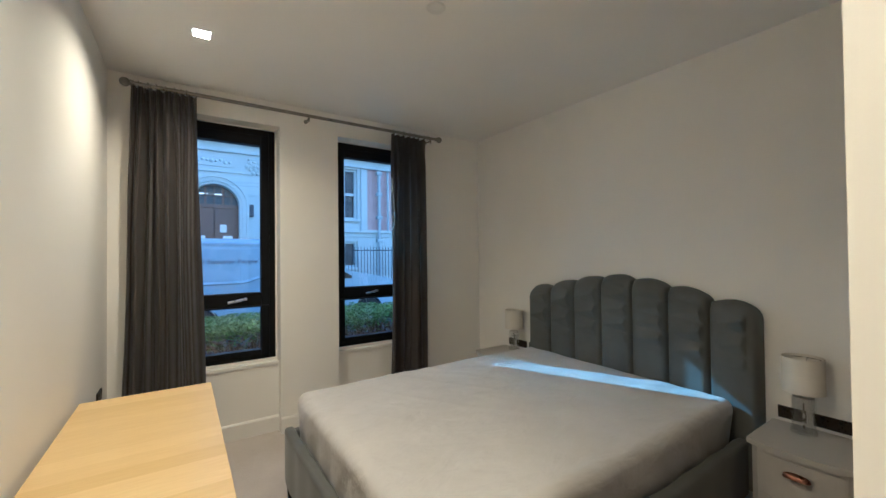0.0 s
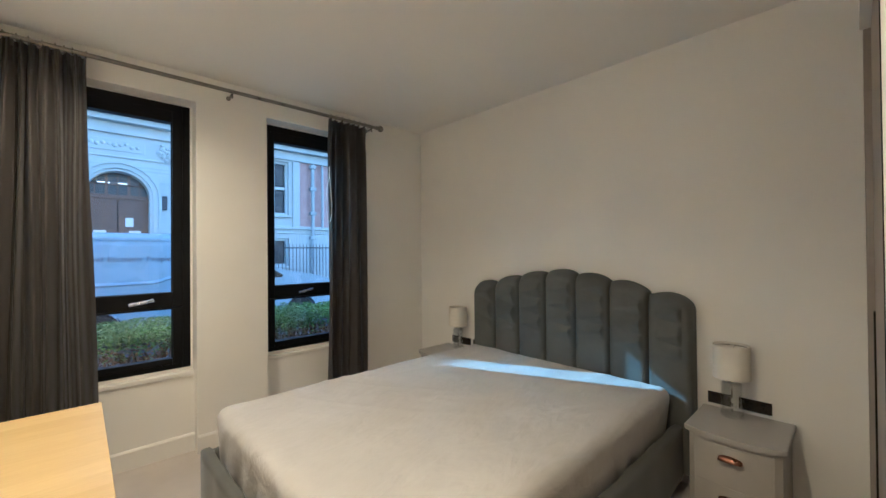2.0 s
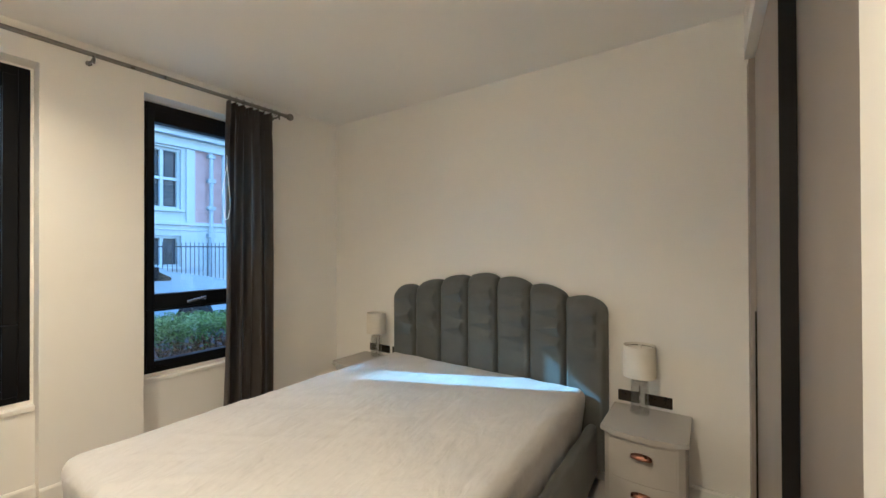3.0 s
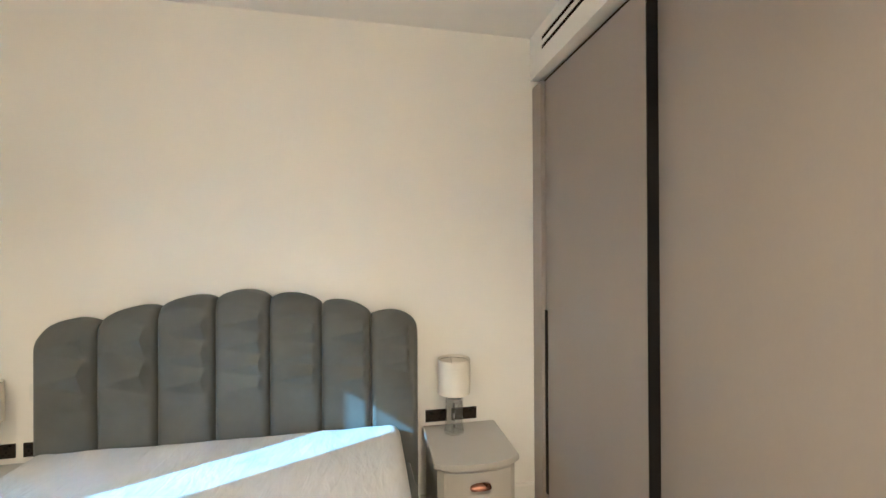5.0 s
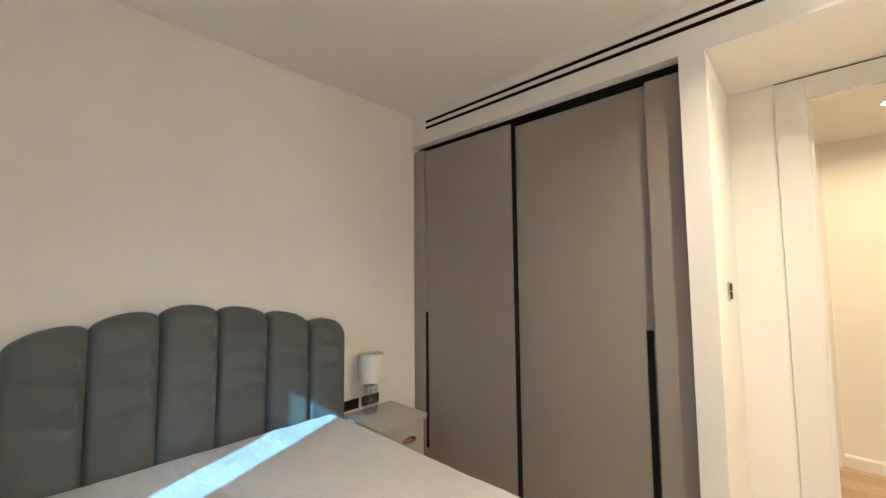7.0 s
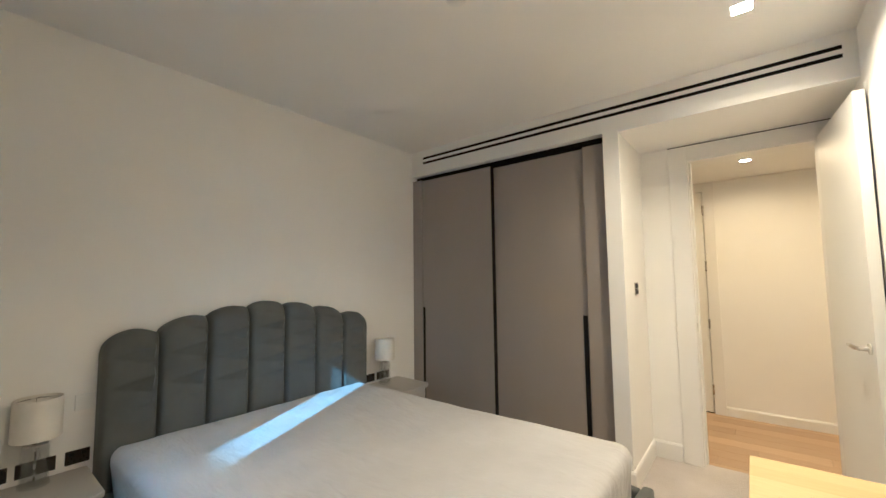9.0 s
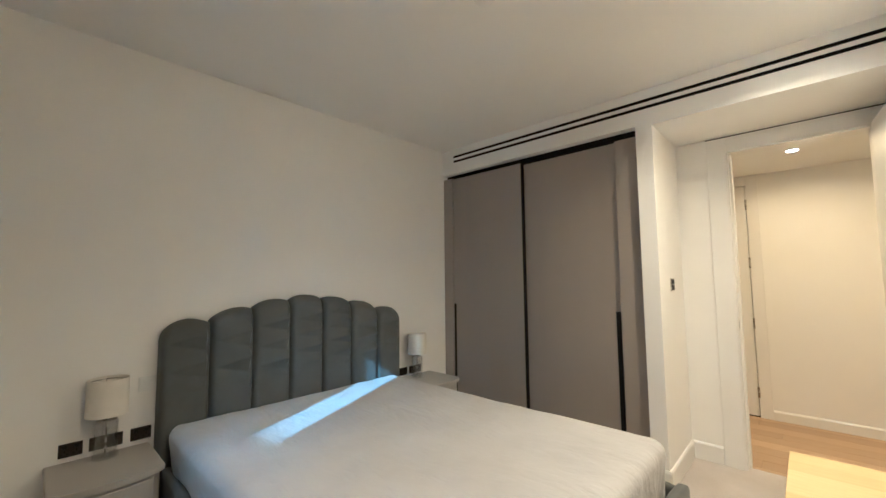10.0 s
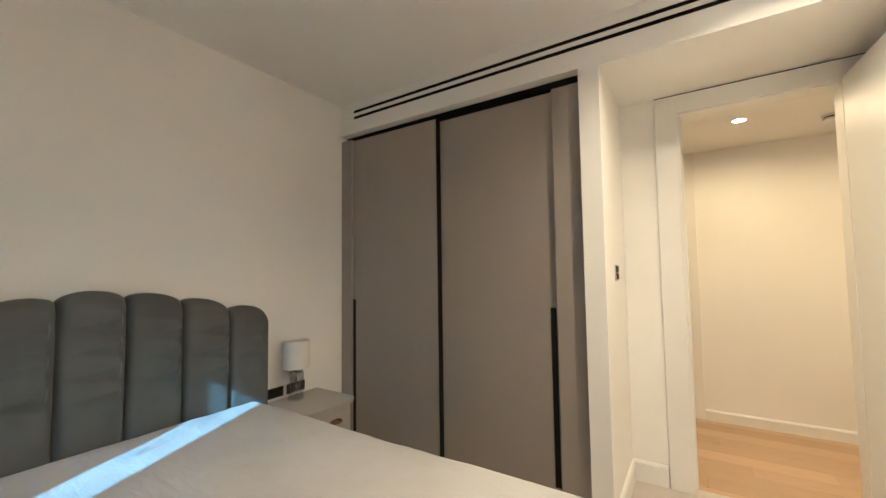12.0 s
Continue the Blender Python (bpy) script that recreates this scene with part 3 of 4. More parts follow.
# ---- bedside tables, lamps and sockets ----
def bow_outline(depth, width, bow, inset=0.0, n=14, corner=0.03):
    """Plan of a bow-fronted top: the back on the y axis, the front towards -x."""
    pts = [(0.0, inset), (0.0, width - inset)]
    for k in range(n + 1):
        s = k / n
        y = width - inset - (width - 2 * inset) * s
        x = -depth + inset + bow * (2 * s - 1) ** 2 + corner * max(0.0, abs(2 * s - 1) - 0.86) / 0.14 * 0.35
        pts.append((x, y))
    return pts


def bedside_table(name, y0, label):
    """Built with its back on x = 0 and its flank on y = 0."""
    t = thing(name, label, "bedside table", (XE - 0.02, y0, 0), group="bedside tables")
    depth, width, top = 0.405, 0.385, 0.487
    bm_ = prism(bow_outline(depth, width, 0.035, 0.0), top - 0.026, top, "z", 0.006)
    part("top", bm_, M_STAND, t, "bow-fronted ivory top", False)
    part("carcass", prism(bow_outline(depth, width, 0.033, 0.018), 0.05, top - 0.028, "z"), M_STAND, t)
    part("plinth", prism(bow_outline(depth - 0.02, width, 0.03, 0.03), 0.0, 0.049, "z"), M_STAND, t)
    for lo, hi in ((0.275, 0.440), (0.075, 0.255)):
        face = [(x - 0.013, y) for x, y in bow_outline(depth, width, 0.033, 0.028)[2:]]
        inner = [(x + 0.016, y) for x, y in face[::-1]]
        d = part("drawer_front", prism(face + inner, lo, hi, "z", 0.002), M_STAND, t)
        bm_ = bmesh.new()
        zc, yc, xf = hi - 0.055, width / 2, -depth + 0.002
        rows = []
        for a in range(9):
            th = math.pi * a / 8
            row = []
            for b in range(6):
                ph = (math.pi / 2) * b / 5
                row.append(bm_.verts.new((xf - 0.022 * math.sin(ph) * math.sin(th) ** 0.6, yc + 0.046 * math.cos(th), zc + 0.022 * math.cos(ph) * math.sin(th) ** 0.6)))
            rows.append(row)
        for a in range(8):
            for b in range(5):
                bm_.faces.new((rows[a][b], rows[a + 1][b], rows[a + 1][b + 1], rows[a][b + 1]))
        bmesh.ops.remove_doubles(bm_, verts=bm_.verts, dist=0.0004)
        bmesh.ops.solidify(bm_, geom=list(bm_.faces), thickness=0.002)
        part("cup_pull", bm_, M_COPPER, d, "aged copper cup pull", True)
    return t


bedside_table("bedside_table", 0.862, "ivory bow-fronted bedside table beside the wardrobe")
bedside_table("bedside_table", 2.915, "ivory bow-fronted bedside table on the window side")


def table_lamp(x, y, z, label):
    t = thing("table_lamp", label, "lamp", (x, y, z), group="bedside lamps")
    part("base_disc", lathe([(0, 0.0), (0.049, 0.0), (0.050, 0.004), (0.049, 0.012), (0, 0.012)], 36), M_CLEAR, t, "thick glass foot", True)
    part("glass_column", lathe([(0.044, 0.0125), (0.0465, 0.015), (0.0465, 0.165), (0.044, 0.168), (0.042, 0.165), (0.042, 0.016), (0.044, 0.0125)], 40), M_CLEAR, t, "clear hollow glass column", True)
    part("cap", lathe([(0, 0.1685), (0.040, 0.1685), (0.040, 0.174), (0.020, 0.178), (0.012, 0.195), (0, 0.195)], 32), M_NICKEL, t, "nickel cap", True)
    part("stem", lathe([(0, 0.02), (0.004, 0.02), (0.004, 0.1682), (0, 0.1682)], 10), M_NICKEL, t, "", True)
    part("shade", lathe([(0.0795, 0.197), (0.081, 0.197), (0.0795, 0.364), (0.078, 0.364), (0.0795, 0.197)], 48), M_SHADE, t, "cream linen drum shade", True)
    bm_ = lathe([(0.0765, 0.348), (0.0778, 0.348), (0.0778, 0.351), (0.0765, 0.351), (0.0765, 0.348)], 32)
    for k in range(3):
        th = 2 * math.pi * k / 3
        sweep([(0.012 * math.cos(th), 0.012 * math.sin(th), 0.30), (0.077 * math.cos(th), 0.077 * math.sin(th), 0.349)], 0.0014, 6, bm_)
    lathe([(0, 0.1955), (0.010, 0.1955), (0.012, 0.235), (0.017, 0.24), (0.017, 0.275), (0.012, 0.30), (0, 0.30)], 16, bm_)
    part("shade_carrier", bm_, M_NICKEL, t, "wire carrier and lamp holder", True)
    return t


table_lamp(2.562, 1.10, 0.4872, "unlit lamp, cream drum shade on clear glass column")
table_lamp(2.588, 3.096, 0.4872, "unlit lamp, cream drum shade on clear glass column")


def double_socket(at, turn, label="dark bronze double wall socket", wide=0.136, high=0.062):
    s = thing("wall_socket", label, "socket", at, turn, "wall sockets")
    part("plate", box(-wide / 2, 0.0, -high / 2, wide / 2, 0.007, high / 2, 0.002), M_SOCKET, s)
    for cx in (-wide / 4, wide / 4):
        part("rocker", box(cx - 0.009, 0.0072, high / 2 - 0.022, cx + 0.009, 0.0105, high / 2 - 0.007, 0.001), M_BLACK, s)
        bm_ = bmesh.new()
        for px, pz, a, b in ((0, -0.004, 0.002, 0.004), (-0.011, -0.016, 0.0035, 0.002), (0.011, -0.016, 0.0035, 0.002)):
            add_box(bm_, cx + px - a, 0.0071, pz - b, cx + px + a, 0.0078, pz + b)
        part("pin_slots", bm_, M_DARK, s)
    return s


double_socket((XE - 0.0005, 1.172, 0.527), 90, "dark bronze wall socket plate behind the lamp", 0.112)
double_socket((XE - 0.0005, 1.022, 0.527), 90, "dark bronze double wall socket behind the lamp", 0.136)
double_socket((XE - 0.0005, 3.211, 0.533), 90, "short dark bronze wall socket plate", 0.084)
double_socket((XE - 0.0005, 3.084, 0.533), 90, "dark bronze double wall socket behind the lamp", 0.126)
double_socket((XE - 0.0005, 2.948, 0.533), 90, "dark bronze wall socket plate beside the headboard", 0.086)
double_socket((XW + 0.0005, 3.40, 0.59), -90, "dark bronze double wall socket above the baseboard")


def wall_plate(name, label, at, turn, wide, high, material, keys):
    s = thing(name, label, "switch", at, turn)
    part("plate", box(-wide / 2, 0, -high / 2, wide / 2, 0.008, high / 2, 0.002), material, s)
    for k in range(keys):
        z1 = high / 2 - 0.008 - k * (high - 0.012) / keys
        part("key", box(-wide / 2 + 0.006, 0.0081, z1 - (high - 0.02) / keys, wide / 2 - 0.006, 0.0112, z1, 0.001), M_BLACK if material is M_NICKEL else M_PLASTIC, s)
    return s


wall_plate("light_switch", "slim nickel wall switch plate with dark keys", (PIER_A - 0.0005, 0.345, 1.255), 90, 0.075, 0.088, M_NICKEL, 2)
wall_plate("bedside_switch", "small white wall switch above the bedside lamp", (XE - 0.0005, 2.93, 0.78), 90, 0.075, 0.075, M_PLASTIC, 1)


# ---- chest with a birch top ----
DX0, DX1, DY0, DY1, DZ = XW + 0.018, 0.188, 1.62, 2.815, 0.73
chest = thing("chest_of_drawers", "low birch veneer chest of drawers against the wall", "chest", (DX0, DY0, 0))
DW, DL = DX1 - DX0, DY1 - DY0
part("top", box(0, 0, DZ - 0.03, DW, DL, DZ, 0.002), M_BIRCH, chest, "pale birch veneer top with broad staves")
part("side_panel", box(0, 0, 0, DW - 0.004, 0.03, DZ - 0.0305), M_BIRCH, chest)
part("side_panel", box(0, DL - 0.03, 0, DW - 0.004, DL, DZ - 0.0305), M_BIRCH, chest)
part("back_panel", box(0.002, 0.0305, 0.01, 0.012, DL - 0.0305, DZ - 0.031), M_BIRCH, chest)
part("plinth", box(DW - 0.05, 0.0305, 0, DW - 0.032, DL - 0.0305, 0.06), M_BIRCH, chest)
for r in range(3):
    for c in range(2):
        w2 = (DL - 0.061) / 2
        lo = 0.065 + r * 0.211
        part("drawer_front", box(DW - 0.024, 0.032 + c * w2, lo, DW - 0.006, 0.029 + (c + 1) * w2, lo + 0.196, 0.002), M_BIRCH, chest)


# ---- curtains ----
def curtain(name, label, x_top, x_bot, pleats, seed, y_mid=3.605, z_hi=2.452, z_lo=0.018):
    t = thing(name, label, "curtain", ((x_top[0] + x_top[1]) / 2, y_mid, z_lo), group="curtains")
    ox, oy, oz = t.location
    rnd = random.Random(seed)
    widths = [rnd.uniform(0.7, 1.3) for _ in range(pleats)]
    amps = [rnd.uniform(0.65, 1.15) for _ in range(pleats)]
    total = sum(widths)
    bm_ = bmesh.new()
    nu, nv = pleats * 14, 64
    grid = []
    for b in range(nv + 1):
        v = b / nv
        z = z_lo + (z_hi - z_lo) * v
        row = []
        for a in range(nu + 1):
            k = min(a // 14, pleats - 1)
            ph = a / 14 - k
            u = (sum(widths[:k]) + widths[k] * ph) / total
            xa = x_bot[0] + (x_top[0] - x_bot[0]) * v ** 0.8
            xb = x_bot[1] + (x_top[1] - x_bot[1]) * v ** 0.8
            head = max(0.0, (v - 0.90) / 0.10)
            loose = 0.75 + 0.35 * (1 - v)
            y = y_mid + 0.075 * loose * (1 - 0.5 * head) * noise.noise(Vector((u * 5.4 + 0.25 * math.sin(2.4 * v), v * 0.8, seed)))
            y += 0.04 * loose * noise.noise(Vector((u * 10.5, v * 0.9, seed + 4.0))) + 0.004 * noise.noise(Vector((u * 16, v * 2.0, seed + 8.0)))
            y += 0.013 * head * math.sin(2 * math.pi * u * 17) - 0.034 * amps[k] * (1 - 0.55 * head) * math.sin(2 * math.pi * (ph + 0.10 * math.sin(2.6 * v + k)))
            x = xa + (xb - xa) * u + 0.022 * noise.noise(Vector((u * 7, v * 1.6, seed + 9.0))) * (1 - 0.6 * head)
            row.append(bm_.verts.new((x - ox, y - oy, z - oz + (0.006 * math.sin(2 * math.pi * ph) if b in (0, nv) else 0))))
        grid.append(row)
    for b in range(nv):
        for a in range(nu):
            bm_.faces.new((grid[b][a], grid[b][a + 1], grid[b + 1][a + 1], grid[b + 1][a]))
    bmesh.ops.solidify(bm_, geom=list(bm_.faces), thickness=0.003)
    part("drape", bm_, M_CURTAIN, t, "", True)
    for k in range(pleats + 1):
        u = sum(widths[:k]) / total
        x = x_top[0] + (x_top[1] - x_top[0]) * u
        ring = [(x - ox + 0.002 * math.sin(q), 3.60 - oy + 0.019 * math.sin(q), 2.465 - oz + 0.019 * math.cos(q)) for q in [2 * math.pi * j / 16 for j in range(17)]]
        part("curtain_ring", sweep(ring, 0.0022, 6), M_PEWTER, t, "", True)
    return t


curtain("curtain", "taupe sateen curtain hanging drawn back in deep folds", (-0.20, 0.150), (-0.27, 0.215), 8, 3)
window_curtain = curtain("curtain", "taupe sateen curtain drawn back with a loose white cord", (1.630, 1.99), (1.595, 1.985), 7, 11, 3.635)

cord = [(1.592, 3.552, 2.03), (1.585, 3.548, 1.95), (1.566, 3.546, 1.86), (1.556, 3.545, 1.78), (1.562, 3.546, 1.66), (1.576, 3.548, 1.585), (1.596, 3.550, 1.60), (1.610, 3.552, 1.66), (1.612, 3.554, 1.74), (1.604, 3.553, 1.82), (1.594, 3.552, 1.93), (1.588, 3.552, 2.04)]
part("cord", sweep([Vector(c) - window_curtain.location for c in cord], 0.0028, 8), M_PLASTIC, window_curtain, "thin white heading cord hanging in a loop", True)

pole = thing("curtain_pole", "pewter curtain pole with ball finials on brackets", "curtain pole", (0, 0, 0))
part("rod", rod_between((-0.19, 3.60, 2.465), (2.075, 3.60, 2.465), 0.0125), M_PEWTER, pole, "", True)
for fx, s in ((-0.19, -1), (2.075, 1)):
    m = Matrix.Translation((fx, 3.60, 2.465)) @ Matrix.Rotation(radians(90 * s), 4, "Y")
    prof = [(0, -0.004), (0.017, -0.004), (0.017, 0.006), (0.010, 0.010), (0.010, 0.016)] + [(0.028 * math.sin(q), 0.040 - 0.028 * math.cos(q)) for q in [0.38 + (math.pi - 0.38) * j / 10 for j in range(11)]]
    part("finial", lathe(prof, 24, None, m), M_PEWTER, pole, "round ball finial", True)
for bx in (-0.13, 0.893, 2.02):
    bm_ = lathe([(0, 0), (0.015, 0), (0.015, 0.005), (0.009, 0.008), (0, 0.008)], 20, None, Matrix.Translation((bx, YN - 0.0005, 2.445)) @ Matrix.Rotation(radians(90), 4, "X"))
    sweep([(bx, YN - 0.008, 2.445), (bx, YN - 0.06, 2.440), (bx, YN - 0.10, 2.446)], 0.007, 10, bm_)
    sweep([(bx, 3.60 + 0.0165 * math.cos(q), 2.465 + 0.0165 * math.sin(q)) for q in [math.pi * (0.95 + 1.1 * j / 8) for j in range(9)]], 0.004, 8, bm_)
    lathe([(0, -0.046), (0.006, -0.046), (0.007, -0.02), (0, -0.018)], 10, bm_, Matrix.Translation((bx, 3.60, 2.465)))
    part("bracket", bm_, M_PEWTER, pole, "", True)


# ---- wardrobe ----
ward = thing("wardrobe", "built-in greige wardrobe with two sliding doors and black trims", "wardrobe", (0, 0, 0))
WZ0, WZ1 = 0.02, 2.275
part("end_filler", box(2.569, 0.560, 0.005, XE - 0.001, 0.624, 2.280, 0.002), M_WARD, ward)
part("end_filler", box(PIER_B + 0.001, 0.560, 0.005, 1.054, 0.586, 2.272, 0.002), M_WARD, ward)
d1 = part("sliding_door", box(1.8115, 0.575, WZ0, 2.5475, 0.602, WZ1, 0.0015), M_WARD, ward)
part("edge_trim", box(1.805, 0.5615, WZ0, 1.811, 0.604, WZ1, 0.001), M_BLACK, d1, "black edge profile")
part("grip_strip", box(2.548, 0.566, 0.12, 2.5685, 0.608, 1.076, 0.001), M_BLACK, d1, "black recessed grip")
part("end_trim", box(2.548, 0.568, 1.0765, 2.5685, 0.600, WZ1), M_WARD, d1)
d2 = part("sliding_door", box(1.0565, 0.532, WZ0, 1.835, 0.560, 2.268, 0.0015), M_WARD, ward)
part("grip_strip", box(1.066, 0.5605, 0.12, 1.097, 0.5645, 1.070, 0.001), M_BLACK, d2, "black recessed grip")
# the track's near-black colour carries the shade between doors and soffit
part("top_track", box(PIER_B + 0.001, 0.50, 2.283, XE - 0.001, 0.566, RECESS_HI - 0.001), M_DARK, ward, "top track, coloured near-black for the gap's shade")
part("bottom_track", box(PIER_B + 0.001, 0.50, 0.0, XE - 0.001, 0.61, 0.0195), M_BLACK, ward)
part("inner_back", box(PIER_B + 0.001, -0.10, 0.02, XE - 0.001, -0.08, 2.286), M_WARD, ward)

# ---- air slots above the wardrobe ----
vent = thing("air_slot_grille", "long twin black linear air slot above the wardrobe", "air vent", (0, 0, 0))
for lo, hi in SLOTS:
    part("slot_lining", box(SL_A + 0.0005, YS - 0.098, lo + 0.0005, SL_B - 0.0005, YS - 0.004, hi - 0.0005), M_DARK, vent, "black slot")

# ---- bedroom door ----
AW, AT = 0.094, 0.018
frame_thing = thing("door_frame", "cream painted door lining with flat architrave", "door frame", kind="structure")
part("lining", box(DOOR_B - 0.03, YD0 - 0.002, 0, DOOR_B, YD1 + 0.003, DOOR_HI), M_TRIM, frame_thing)
part("lining", box(DOOR_A, YD0 - 0.002, 0, DOOR_A + 0.016, YD1 + 0.003, DOOR_HI), M_TRIM, frame_thing)
part("lining", box(DOOR_A + 0.016, YD0 - 0.002, DOOR_HI - 0.025, DOOR_B - 0.03, YD1 + 0.003, DOOR_HI), M_TRIM, frame_thing)
part("stop", box(DOOR_B - 0.043, YD0 + 0.01, 0, DOOR_B - 0.0302, YD1 - 0.048, DOOR_HI - 0.026), M_TRIM, frame_thing)
part("architrave", box(DOOR_B - 0.022, YD1 - 0.004, 0, DOOR_B + AW, YD1 + AT, DOOR_HI + AW - 0.006, 0.0015), M_TRIM, frame_thing)
part("architrave", box(XW + 0.018, YD1 - 0.004, 0, DOOR_A + 0.012, YD1 + AT, DOOR_HI + AW - 0.006, 0.0015), M_TRIM, frame_thing)
part("architrave", box(DOOR_A + 0.0125, YD1 - 0.004, DOOR_HI - 0.018, DOOR_B - 0.0225, YD1 + AT, DOOR_HI + AW - 0.006, 0.0015), M_TRIM, frame_thing)
# near-black strip: the shade in the gap over the architrave, put in as colour
part("gap_shade_strip", box(XW + 0.002, YD1 + 0.0003, DOOR_HI + AW - 0.0055, DOOR_B + AW, YD1 + 0.008, HALL_CEIL - 0.0005), M_DARK, frame_thing, "dark strip standing in for shade at the ceiling")
part("strike_plate", box(DOOR_B - 0.032, YD0 + 0.085, 0.94, DOOR_B - 0.0301, YD0 + 0.115, 1.0), M_NICKEL, frame_thing, "small nickel strike plate")

door = thing("door_1", "tall cream bedroom door standing open against the wall", "door", (DOOR_A + 0.022, YD1 + 0.012, 0), 0, kind="structure")
door.matrix_world = pose(DOOR_A + 0.018, YD1 + 0.022, 0.008, 0, 0, 94)
LEAF = 0.73
part("leaf", box(0.0, 0.0, 0.0, LEAF, 0.044, 2.198, 0.002), M_DOOR, door)
for side, y0 in ((-1, -0.0005),):
    m = Matrix.Translation((LEAF - 0.065, y0, 0.985)) @ Matrix.Rotation(radians(-90 * side), 4, "X")
    bm_ = lathe([(0, 0), (0.026, 0), (0.026, 0.006), (0.011, 0.008), (0.010, 0.042), (0, 0.044)], 24, None, m)
    y1 = y0 + side * 0.040
    sweep([(LEAF - 0.065, y1, 0.985), (LEAF - 0.085, y1 + side * 0.006, 0.985), (LEAF - 0.12, y1 + side * 0.007, 0.985), (LEAF - 0.19, y1 + side * 0.006, 0.985)], 0.0095, 12, bm_)
    part("lever_handle", bm_, M_NICKEL, door, "brushed nickel lever on a round rose", True)
for hz in (0.22, 0.80, 1.40, 1.96):
    part("hinge", rod_between((-0.004, 0.050, hz - 0.05), (-0.004, 0.050, hz + 0.05), 0.006, 10), M_NICKEL, door, "", True)

# ---- hall door ----
hf = thing("door_frame", "cream painted door lining in the hall", "door frame", kind="structure")
YH = HALL_S + 0.0005
part("architrave", box(HD_A - 0.085, YH, 0, HD_A + 0.008, YH + 0.018, HD_HI + 0.085, 0.003), M_TRIM, hf)
part("architrave", box(HD_B - 0.008, YH, 0, HD_B + 0.085, YH + 0.018, HD_HI + 0.085, 0.003), M_TRIM, hf)
part("architrave", box(HD_A + 0.0085, YH, HD_HI - 0.008, HD_B - 0.0085, YH + 0.018, HD_HI + 0.085, 0.003), M_TRIM, hf)
part("lining", box(HD_A + 0.0003, HALL_S - 0.115, 0, HD_A + 0.0079, HALL_S, HD_HI - 0.008), M_TRIM, hf)
hd = thing("door_2", "tall cream hall door, closed, with nickel hinges", "door", (HD_A + 0.013, HALL_S - 0.036, 0.012), 0, kind="structure")
part("leaf", box(0.0, 0.0, 0.0, HD_B - HD_A - 0.024, 0.044, HD_HI - 0.024, 0.002), M_DOOR, hd)
for hz in (0.22, 0.85, 1.42, 1.98):
    part("hinge", rod_between((-0.004, 0.052, hz - 0.05), (-0.004, 0.052, hz + 0.05), 0.009, 10), M_NICKEL, hd, "", True)
# solid dark strip that paints the shade below the leaf
part("under_door_shade", box(0.0, 0.004, -0.0105, HD_B - HD_A - 0.024, 0.04, -0.0005), M_DARK, hd, "dark strip standing in for shade under the door")


# ---- ceiling fittings ----
def downlight(x, y, z, label, deep):
    """A small square lamp: white baffle and a lit diffuser, set up into the ceiling or flush with it."""
    t = thing("downlight", label, "ceiling light", (x, y, z), group="downlights")
    if deep:
        bm_ = bmesh.new()
        o, i_ = 0.0418, 0.0385
        for x0, y0, x1, y1 in ((-o, -o, o, -i_), (-o, i_, o, o), (-o, -i_, -i_, i_), (i_, -i_, o, i_)):
            add_box(bm_, x0, y0, 0.0005, x1, y1, 0.013)
        part("baffle", bm_, M_PLASTIC, t, "white square baffle")
        part("diffuser", box(-o, -o, 0.0135, o, o, 0.02), M_SPOT, t, "glowing warm diffuser")
    else:
        part("trim", lathe([(0.036, -0.0004), (0.046, -0.0004), (0.046, -0.004), (0.036, -0.006), (0.036, -0.0004)], 32), M_PLASTIC, t, "", True)
        part("diffuser", lathe([(0, -0.0008), (0.0355, -0.0008), (0.0355, -0.004), (0, -0.004)], 32), M_SPOT, t, "glowing warm diffuser")
    return t


for sx, sy in ROOM_SPOTS:
    downlight(sx, sy, CEIL, "small square recessed ceiling light, switched on", True)
# only the first of these fittings is in view; the second is added
for sx, sy in HALL_SPOTS:
    downlight(sx, sy, HALL_CZ, "small round hall ceiling light, switched on", False)

det = thing("smoke_detector", "flat white round detector plate on the bedroom ceiling", "smoke detector", (1.083, 2.055, CEIL))
part("body", lathe([(0, -0.0005), (0.042, -0.0005), (0.042, -0.006), (0.036, -0.010), (0, -0.011)], 40), M_PLASTIC, det, "", True)
part("rim", lathe([(0.044, -0.0005), (0.0475, -0.0005), (0.0475, -0.004), (0.044, -0.004), (0.044, -0.0005)], 40), M_PLASTIC, det, "", True)
alarm = thing("smoke_alarm", "round white smoke alarm with a dark slot", "smoke alarm", (-0.375, -0.84, HALL_CZ))
part("base", lathe([(0, -0.0005), (0.055, -0.0005), (0.055, -0.014), (0, -0.014)], 36), M_PLASTIC, alarm, "", True)
part("chamber", lathe([(0, -0.0145), (0.046, -0.0145), (0.046, -0.024), (0, -0.024)], 36), M_DARK, alarm, "dark sensing slot", True)
part("cover", lathe([(0, -0.0245), (0.052, -0.0245), (0.050, -0.038), (0.030, -0.046), (0, -0.047)], 36), M_PLASTIC, alarm, "", True)


# ---- outside: street, hedge, van ----
GZ = -0.28
bm = bmesh.new()
v = [bm.verts.new(p) for p in ((-300, YOUT - 0.02, GZ), (300, YOUT - 0.02, GZ), (300, 400, GZ), (-300, 400, GZ))]
bm.faces.new(v)
structure("ground", bm, M_PAVE)
structure("road", box(-60, 6.9, GZ - 0.1, 60, 13.0, GZ + 0.004), M_ASPHALT)
bm = bmesh.new()
add_box(bm, -60, 6.7, GZ - 0.1, 60, 6.895, GZ + 0.10, 0.01)
